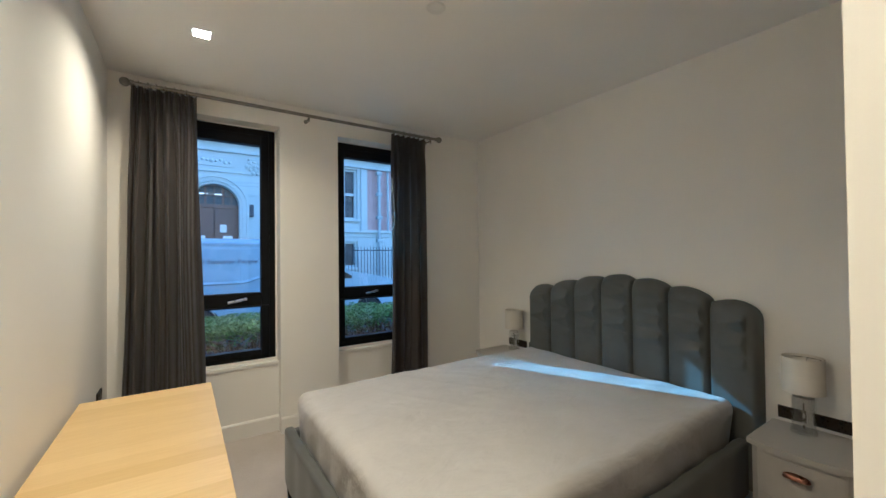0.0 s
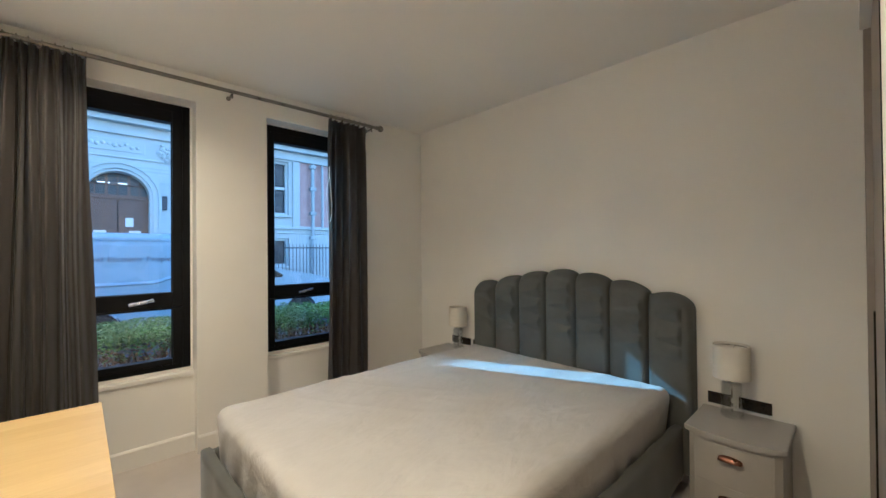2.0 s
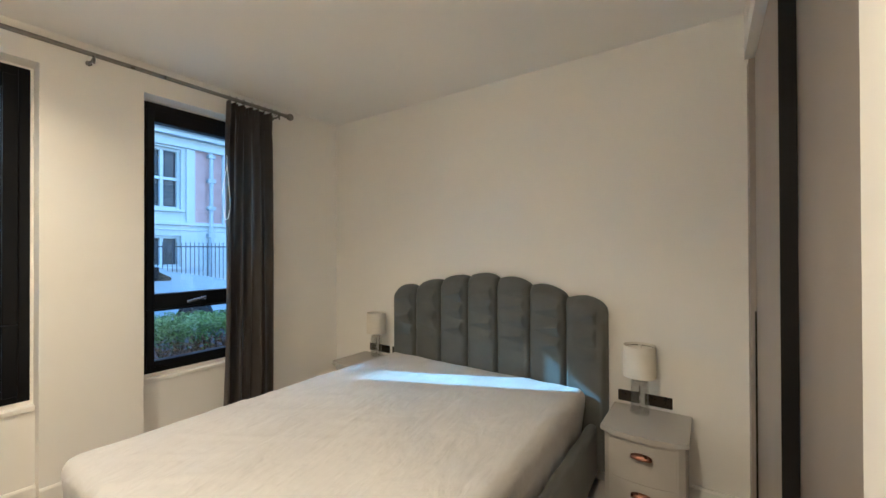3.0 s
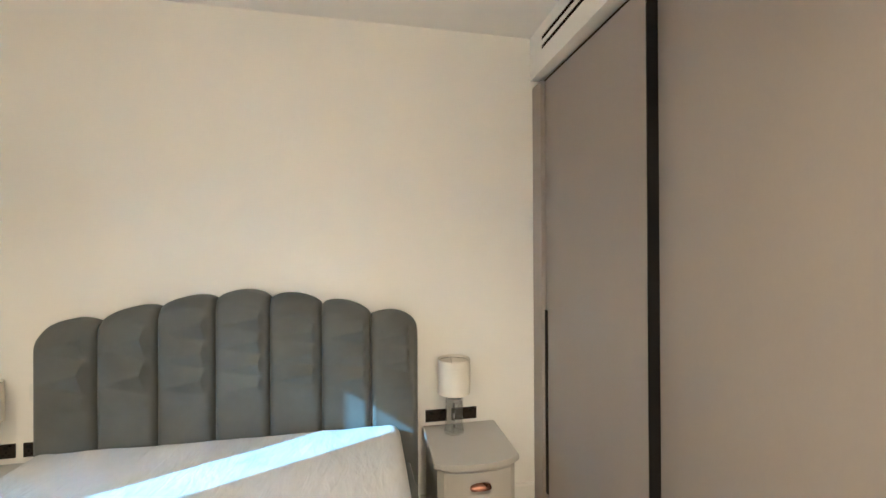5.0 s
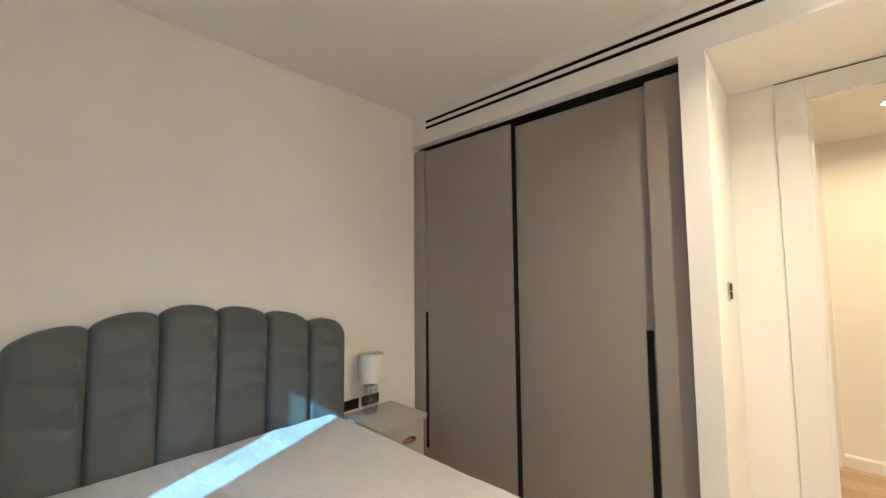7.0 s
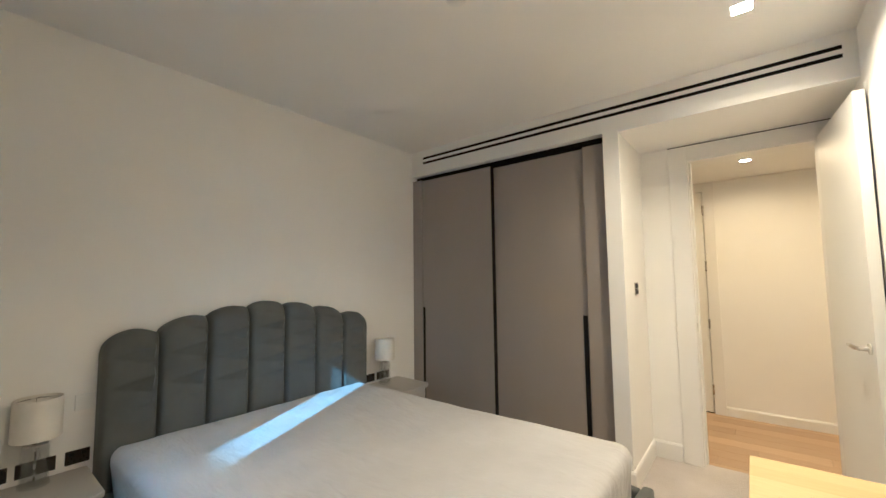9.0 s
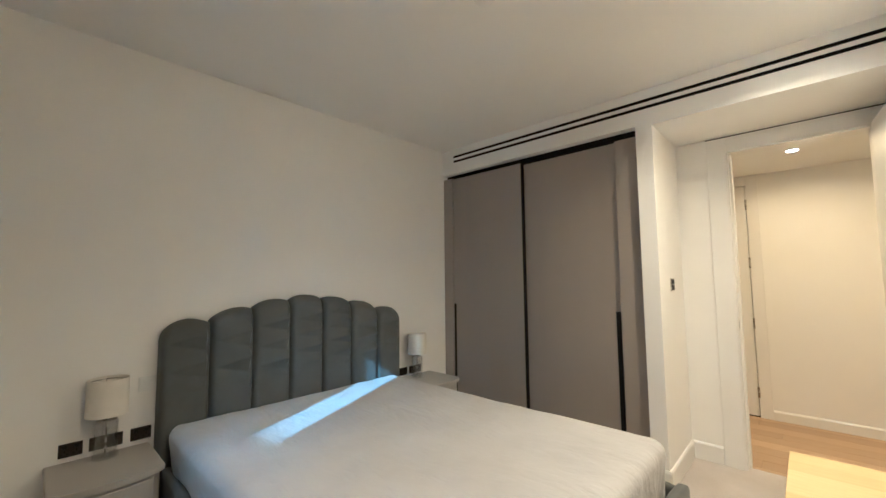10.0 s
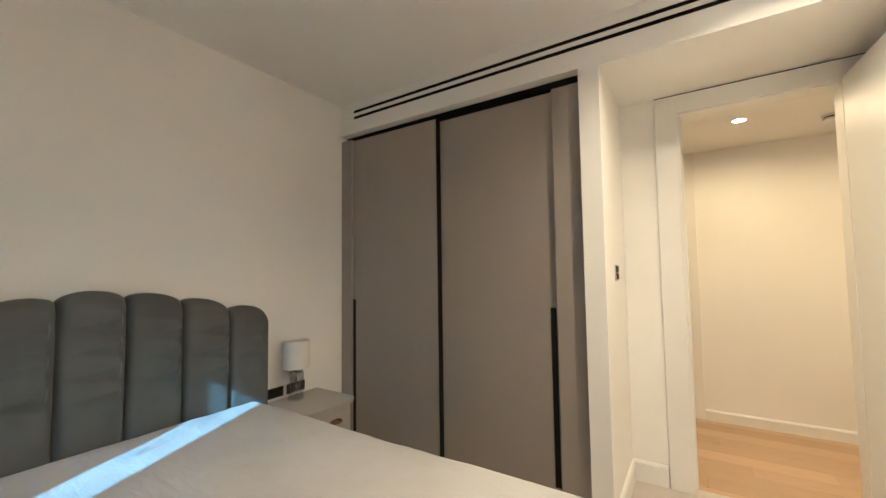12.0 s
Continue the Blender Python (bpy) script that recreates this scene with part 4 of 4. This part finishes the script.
add_box(bm, -60, 13.005, GZ - 0.1, 60, 13.2, GZ + 0.10, 0.01)
structure("kerb", bm, M_STONE)
structure("planting_bed", box(-4.0, YOUT + 0.05, GZ, 6.0, 5.35, 0.05, 0.01), M_SOIL)

hedge = thing("hedge", "clipped green hedge with bare brown stems outside the windows", "hedge", (0, 4.75, 0.05))
rnd = random.Random(5)
bm = bmesh.new()
for k in range(420):
    x = rnd.uniform(-2.4, 4.6)
    y = rnd.uniform(-0.24, 0.24)
    pts, p = [], Vector((x, y, -0.03))
    for s in range(5):
        pts.append(p.copy())
        p += Vector((rnd.uniform(-0.05, 0.05), rnd.uniform(-0.04, 0.04), rnd.uniform(0.10, 0.16)))
    sweep(pts, rnd.uniform(0.004, 0.009), 5, bm)
part("stems", bm, M_BARK, hedge, "bare brown stems")
verts, faces = [], []


def put_leaf(p, size):
    q = Euler((rnd.uniform(-1.1, 1.1), rnd.uniform(-1.1, 1.1), rnd.uniform(0, 6.28))).to_matrix()
    b = len(verts)
    for a, c, h in ((0, -1, 0), (0.42, -0.1, 0.12), (0, 1, 0), (-0.42, -0.1, 0.12)):
        verts.append(p + q @ Vector((a * size, c * size, h * size)))
    faces.append((b, b + 1, b + 2, b + 3))


for k in range(54000):
    x = rnd.uniform(-2.4, 4.6)
    y = rnd.uniform(-0.34, 0.34)
    edge = 0.715 + 0.035 * noise.noise(Vector((x * 2.5, y * 3, 2))) + 0.02 * noise.noise(Vector((x * 9, y * 9, 5)))
    z = edge - abs(rnd.gauss(0, 0.085))
    if z < 0.30 and rnd.random() < 0.75:
        continue
    put_leaf(Vector((x, y, z)), rnd.uniform(0.009, 0.020))
for k in range(1200):
    put_leaf(Vector((rnd.uniform(-2.4, 4.6), rnd.uniform(-0.3, 0.34), rnd.uniform(0.03, 0.5))), rnd.uniform(0.010, 0.022))
me = bpy.data.meshes.new("foliage")
me.from_pydata(verts, [], faces)
me.materials.append(M_LEAF)
fol = new("foliage", me)
fol.parent = hedge
tagged(fol, "small glossy green leaves", kind="stuff")
verts, faces = [], []
for k in range(34000):
    x, y = rnd.uniform(-2.4, 4.6), rnd.uniform(-0.30, 0.32)
    put_leaf(Vector((x, y, 0.01 + 0.50 * rnd.random() ** 1.4)), rnd.uniform(0.012, 0.024))
me = bpy.data.meshes.new("dry_leaves")
me.from_pydata(verts, [], faces)
me.materials.append(M_DRYLEAF)
dry = new("dry_leaves", me)
dry.parent = hedge
tagged(dry, "dry brown leaves low in the hedge", kind="stuff")

# van: side profile extruded, with cab glass, wheels and lettering
VY, VW = 9.0, 1.9
van = thing("van", "pale silver panel van parked in the street", "van", (-0.04, VY, GZ))
VX0, VX1 = -1.0, 4.62


def van_z(z):
    return z - GZ


prof = [(VX0, 0.42), (VX0 - 0.02, 1.2), (VX0 + 0.02, 1.78), (2.50, 1.785), (2.62, 1.72), (3.08, 1.40), (3.28, 1.29), (3.70, 1.21), (4.15, 1.12), (4.45, 1.0), (4.60, 0.82), (VX1, 0.42)]


def wheel_arch(cx, r=0.36, n=10):
    return [(cx + r * math.cos(math.pi * k / n), 0.34 + r * math.sin(math.pi * k / n)) for k in range(n + 1)]


under = [(VX1 - 0.05, 0.26)] + wheel_arch(3.72) + wheel_arch(0.35) + [(VX0 + 0.05, 0.26)]
bm = prism(prof + under, 0.0, VW, "y")
part("body", bm, M_VANPAINT, van, "pale silver-blue painted body")
bm = bmesh.new()
rows = []
for cx, cz in ((-0.9, 1.115), (0.6, 1.117), (1.08, 1.122), (1.20, 1.145), (1.32, 1.190), (1.45, 1.215), (1.9, 1.23)):
    rows.append([bm.verts.new((cx, -0.001, cz + 0.045)), bm.verts.new((cx, -0.034, cz + 0.010)), bm.verts.new((cx, -0.034, cz)), bm.verts.new((cx, -0.001, cz - 0.02))])
for ra, rb in zip(rows, rows[1:]):
    for k in range(4):
        bm.faces.new((ra[k], ra[(k + 1) % 4], rb[(k + 1) % 4], rb[k]))
bm.faces.new(rows[0])
bm.faces.new(rows[-1][::-1])
part("side_crease", bm, M_VANPAINT, van)
part("cab_window", prism([(2.02, 1.12), (2.06, 1.62), (2.30, 1.73), (2.56, 1.62), (3.0, 1.36), (3.32, 1.17), (3.30, 1.12)], -0.006, -0.001, "y"), M_WINDARK, van, "dark side window")
sec = [(0.0, 1.70), (0.004, 1.80), (0.03, 1.89), (0.08, 1.95), (0.16, 1.985), (0.5, 2.01), (VW - 0.5, 2.01), (VW - 0.16, 1.985), (VW - 0.03, 1.89), (VW, 1.70)]
bm = prism(sec, VX0 + 0.03, 2.30, "x")
for q in bm.verts:
    if q.co.x > 2.2 and q.co.z > 1.9:
        q.co.x -= 0.30
part("roof", bm, M_VANPAINT, van, "", True)
part("roof_gutter", prism([(VX0 + 0.2, 1.86), (2.2, 1.86), (2.2, 1.90), (VX0 + 0.2, 1.90)], -0.015, -0.001, "y"), M_VANPAINT, van)
part("door_seam", box(1.92, -0.004, 0.5, 1.932, -0.001, 1.84), M_DARK, van)
part("mirror", box(2.92, -0.20, 1.16, 3.06, -0.03, 1.38, 0.02), M_BLACK, van, "black door mirror")
for wx in (3.72, 0.35):
    wh = part("wheel", lathe([(0, 0.02), (0.2, 0.02), (0.22, 0.0), (0.31, 0.0), (0.33, 0.03), (0.33, 0.20), (0, 0.20)], 28, None, Matrix.Translation((wx, 0.03, 0.33)) @ Matrix.Rotation(radians(-90), 4, "X")), M_TYRE, van, "black tyre", True)
    part("rim", lathe([(0, 0.0), (0.05, 0.0), (0.17, 0.012), (0.195, 0.0), (0.205, 0.015), (0.205, 0.018), (0, 0.018)], 24, None, Matrix.Translation((wx, 0.026, 0.33)) @ Matrix.Rotation(radians(-90), 4, "X")), M_PEWTER, wh, "", True)
for word, end in (("and", 0.445), ("Escalator", 0.957), ("People\u201d", 1.405)):
    fc = bpy.data.curves.new("word", "FONT")
    fc.body, fc.size, fc.extrude, fc.align_x = word, 0.128, 0.002, "RIGHT"
    tmp = new("word", fc)
    me = bpy.data.meshes.new_from_object(tmp.evaluated_get(bpy.context.evaluated_depsgraph_get()))
    bpy.data.objects.remove(tmp)
    me.materials.clear()
    me.materials.append(M_LETTER)
    lt = new("lettering", me)
    lt.parent = van
    lt.matrix_local = pose(end, -0.005, 1.505, 90, 0, 0)
    tagged(lt, "slate grey side lettering")

# ---- building across the street ----
FY = 16.0
bld = thing("building", "pale stone public building with an arched brown door", "building", (0.09, FY, GZ))
AC, AR, ASP = 0.90, 0.76, 3.13 - GZ
# TOP, the unseen roofline, is set by where the sun streak ends
BX_A, BX_B, TOP = -14.0, 13.0, 9.74


def wall_with_arch(x0, x1, z1):
    """Front wall with the arched doorway and two storeys of window openings cut out."""
    out = [(x0, 0), (AC - AR, 0)]
    out += [(AC - AR * math.cos(math.pi * k / 18), ASP + AR * math.sin(math.pi * k / 18)) for k in range(19)]
    out += [(AC + AR, 0), (x1, 0), (x1, z1), (x0, z1)]
    return prism(out, 0.0, 0.5, "y")


WX0, WX1 = 4.42, 6.08
part("wall", wall_with_arch(BX_A, WX0, TOP), M_STONE, bld, "smooth pale stone front")
UP_LO, UP_HI, LOW_LO, LOW_HI = 2.85 - GZ, 4.95 - GZ, 0.85 - GZ, 1.93 - GZ
bm = bmesh.new()
for lo, hi in ((0, LOW_LO), (LOW_HI, UP_LO), (UP_HI, TOP)):
    add_box(bm, WX0, 0, lo, WX1, 0.5, hi)
add_box(bm, WX1, 0, 0, 6.52, 0.5, TOP)
add_box(bm, 6.52, 0, 0, BX_B, 0.5, 2.35 - GZ)
part("wall", bm, M_STONE, bld, "pale stone window bay and base")
part("wall", box(6.52, 0.06, 2.35 - GZ, BX_B, 0.5, TOP), M_BRICK, bld, "red brick bay")
part("rear_wall", box(BX_A, 0.9, 0, BX_B, 8.0, TOP - 0.05), M_DARK, bld)
# added block above the roofline, out of view, that trims the sun on the bed
part("sun_blocker", prism([(BX_A, TOP), (-4.93, TOP), (-4.93, TOP + 2.2), (-8.5, TOP + 4.8), (BX_A, TOP + 4.0)], 0.0, 0.6, "y"), M_STONE, bld, "added unseen block that shapes the sunlight")
# mouldings
for z0, z1, out in ((5.02 - GZ, 5.12 - GZ, 0.10), (5.12 - GZ, 5.36 - GZ, 0.04), (5.36 - GZ, 5.52 - GZ, 0.28), (5.52 - GZ, 5.66 - GZ, 0.42), (4.30 - GZ, 4.36 - GZ, 0.06)):
    part("cornice", box(BX_A, -out, z0, BX_B if z0 > 5 - GZ else 3.6, -0.001, z1, 0.015), M_STONE, bld)
part("string_course", box(3.6, -0.12, 2.30 - GZ, BX_B, -0.001, 2.42 - GZ, 0.01), M_STONE, bld)
part("string_course", box(3.6, -0.06, 2.12 - GZ, BX_B, -0.001, 2.16 - GZ, 0.01), M_STONE, bld)
part("frieze_panel", box(-1.6, -0.03, 4.50 - GZ, 1.55, -0.001, 4.86 - GZ, 0.01), M_STONE, bld)
rnd = random.Random(8)
bm = bmesh.new()
for k in range(22):
    x = -1.5 + k * 0.136
    lathe([(0, -0.03), (rnd.uniform(0.05, 0.08), -0.01), (rnd.uniform(0.03, 0.06), 0.03), (0, 0.045)], 8, bm, Matrix.Translation((x, -0.03, 4.68 - GZ + rnd.uniform(-0.06, 0.06))) @ Matrix.Rotation(radians(90), 4, "X"))
part("carved_scroll", bm, M_STONE, bld, "carved leaf frieze")
bm = bmesh.new()
for k in range(26):
    th = rnd.uniform(0, 6.28)
    r = rnd.uniform(0.02, 0.26)
    lathe([(0, -0.03), (rnd.uniform(0.05, 0.11), 0.0), (0.04, 0.05), (0, 0.08)], 8, bm, Matrix.Translation((2.12 + r * math.cos(th), -0.04, 4.60 - GZ + r * 1.25 * math.sin(th))) @ Matrix.Rotation(radians(90), 4, "X"))
part("carved_shield", bm, M_STONE, bld, "carved stone shield")
for r0, r1, out in ((0.76, 0.84, 0.05), (0.84, 0.98, 0.11), (0.98, 1.06, 0.16)):
    arc = [(AC - r0 * math.cos(math.pi * k / 24), ASP + r0 * math.sin(math.pi * k / 24)) for k in range(25)]
    arc = [(AC - r0, 0.02)] + arc + [(AC + r0, 0.02), (AC + r1, 0.02)] + [(AC + r1 * math.cos(math.pi * k / 24), ASP + r1 * math.sin(math.pi * k / 24)) for k in range(25)] + [(AC - r1, 0.02)]
    part("arch_moulding", prism(arc, -out, -0.001, "y"), M_STONE, bld)
entry = part("entrance_door", box(AC - AR, 0.30, 0, AC + AR, 0.36, ASP), M_OLDDOOR, bld, "brown timber double door")
part("door_gap", box(AC - 0.01, 0.29, 0.02, AC + 0.01, 0.299, ASP - 0.1), M_DARK, entry)
part("transom", box(AC - AR, 0.26, ASP - 0.05, AC + AR, 0.37, ASP + 0.07), M_OLDDOOR, bld)
part("fanlight", prism([(AC - AR * math.cos(math.pi * k / 18), ASP + 0.07 + (AR - 0.07) * math.sin(math.pi * k / 18)) for k in range(19)], 0.33, 0.35, "y"), M_LEAD, bld, "dark arched fanlight")
for k in range(-2, 3):
    x = AC + k * 0.27
    h = math.sqrt(max(0.01, AR ** 2 - (k * 0.27) ** 2))
    part("glazing_bar", box(x - (0.035 if abs(k) == 1 else 0.015), 0.29, ASP + 0.071, x + (0.035 if abs(k) == 1 else 0.015), 0.325, ASP + h - 0.01), M_OLDDOOR, bld)
part("glazing_bar", box(AC - AR * 0.85, 0.29, ASP + 0.37, AC + AR * 0.85, 0.324, ASP + 0.40), M_OLDDOOR, bld)
for tx in (-0.34, 0.12):
    part("strip_light", box(AC + tx - 0.13, 0.318, ASP + 0.43, AC + tx + 0.15, 0.328, ASP + 0.45), M_TUBE, bld, "lit white strip light behind the fanlight")
for nx, nz, a, b in ((AC + 0.28, 2.36, 0.10, 0.14), (AC + 0.42, 1.98, 0.15, 0.12), (AC - 0.42, 1.98, 0.15, 0.12)):
    part("notice", box(nx - a, 0.285, nz - GZ - b, nx + a, 0.2995, nz - GZ + b), M_PAPER, entry, "white paper notice")
part("wall_lantern", box(1.95, -0.14, 2.78 - GZ, 2.11, -0.001, 3.22 - GZ, 0.02), M_IRON, bld, "dark wall lantern")
part("sign_plate", box(2.36, -0.03, 2.22 - GZ, 2.62, -0.001, 2.46 - GZ, 0.005), M_IRON, bld, "small dark sign plate")


def casement(x0, x1, z0, z1, cols, rows_, label):
    w = part("window", box(x0, 0.24, z0, x1, 0.28, z1), M_LEAD, bld, label)
    bm_ = bmesh.new()
    add_box(bm_, x0, 0.12, z0, x0 + 0.09, 0.24, z1)
    add_box(bm_, x1 - 0.09, 0.12, z0, x1, 0.24, z1)
    add_box(bm_, x0 + 0.09, 0.12, z1 - 0.09, x1 - 0.09, 0.24, z1)
    add_box(bm_, x0 + 0.09, 0.12, z0, x1 - 0.09, 0.24, z0 + 0.09)
    for c in range(1, cols):
        x = x0 + (x1 - x0) * c / cols
        add_box(bm_, x - 0.05, 0.10, z0 + 0.09, x + 0.05, 0.24, z1 - 0.09)
    for r in range(1, rows_):
        z = z0 + (z1 - z0) * r / rows_
        add_box(bm_, x0 + 0.09, 0.11, z - 0.05, x1 - 0.09, 0.239, z + 0.05)
    part("frame", bm_, M_STONE, w)
    bm_ = bmesh.new()
    for c in range(cols * 2):
        x = x0 + (x1 - x0) * (c + 0.5) / (cols * 2)
        add_box(bm_, x - 0.008, 0.225, z0 + 0.09, x + 0.008, 0.2395, z1 - 0.09)
    for r in range(rows_ * 3):
        z = z0 + (z1 - z0) * (r + 0.5) / (rows_ * 3)
        add_box(bm_, x0 + 0.09, 0.227, z - 0.008, x1 - 0.09, 0.2392, z + 0.008)
    part("leading", bm_, M_IRON, w)
    part("sill", box(x0 - 0.08, -0.14, z0 - 0.10, x1 + 0.08, 0.11, z0 - 0.002, 0.01), M_STONE, w)
    return w


casement(WX0, WX1, UP_LO, UP_HI, 3, 2, "tall mullioned leaded window")
casement(WX0, WX1, LOW_LO, LOW_HI, 3, 1, "low mullioned leaded window")
pipe = part("downpipe", rod_between((7.03, -0.10, 0.1), (7.03, -0.10, 5.0 - GZ), 0.07, 12), M_PIPE, bld, "grey rainwater pipe", True)
part("downpipe", rod_between((7.45, -0.10, 2.4 - GZ), (7.45, -0.10, 5.0 - GZ), 0.05, 12), M_PIPE, bld, "grey rainwater pipe", True)
for pz in (1.9, 2.9, 3.9, 4.8):
    part("pipe_collar", box(6.90, -0.19, pz - GZ, 7.16, -0.001, pz - GZ + 0.14, 0.02), M_PIPE, pipe)
part("pilaster", box(6.22, -0.08, 2.43 - GZ, 6.50, -0.001, 5.0 - GZ, 0.01), M_STONE, bld)

# railings in front of the building
fence = thing("railings", "dark painted iron railings before the building", "railings", (4.55, 14.6, GZ + 0.0))
for z in (0.25, 1.80):
    part("rail", box(0, -0.02, z, 6.0, 0.02, z + 0.04), M_IRON, fence)
me0 = None
for k in range(47):
    if me0 is None:
        first = part("baluster", rod_between((0, 0, 0.0), (0, 0, 1.96), 0.013, 6), M_IRON, fence)
        me0 = first.data
        first.location.x = 0.06
    else:
        o = new("baluster", me0)
        o.parent = fence
        o.location.x = 0.06 + k * 0.128


# ---- hall floor boards ----
hall_floor = structure("floor_hall", box(HALL_W - 0.1, HALL_S - 0.1, -0.12, HALL_E + 0.1, -0.0605, -0.018), M_DARK)
rnd = random.Random(21)
BW = 0.14
y = HALL_S - 0.05
while y < -0.062:
    y1 = min(y + BW, -0.061)
    x = HALL_W - rnd.uniform(0.0, 1.2)
    while x < HALL_E:
        x1 = x + rnd.uniform(1.1, 1.7)
        a, b = max(x, HALL_W), min(x1, HALL_E)
        if b - a > 0.03:
            bd = part("plank", box(a - (a + b) / 2 + 0.0006, -(y1 - y) / 2 + 0.0006, -0.016, (b - a) / 2 - 0.0006, (y1 - y) / 2 - 0.0006, 0.0, 0.001, 1), M_OAK, hall_floor)
            bd.location = ((a + b) / 2, (y + y1) / 2, 0.0)
        x = x1
    y += BW
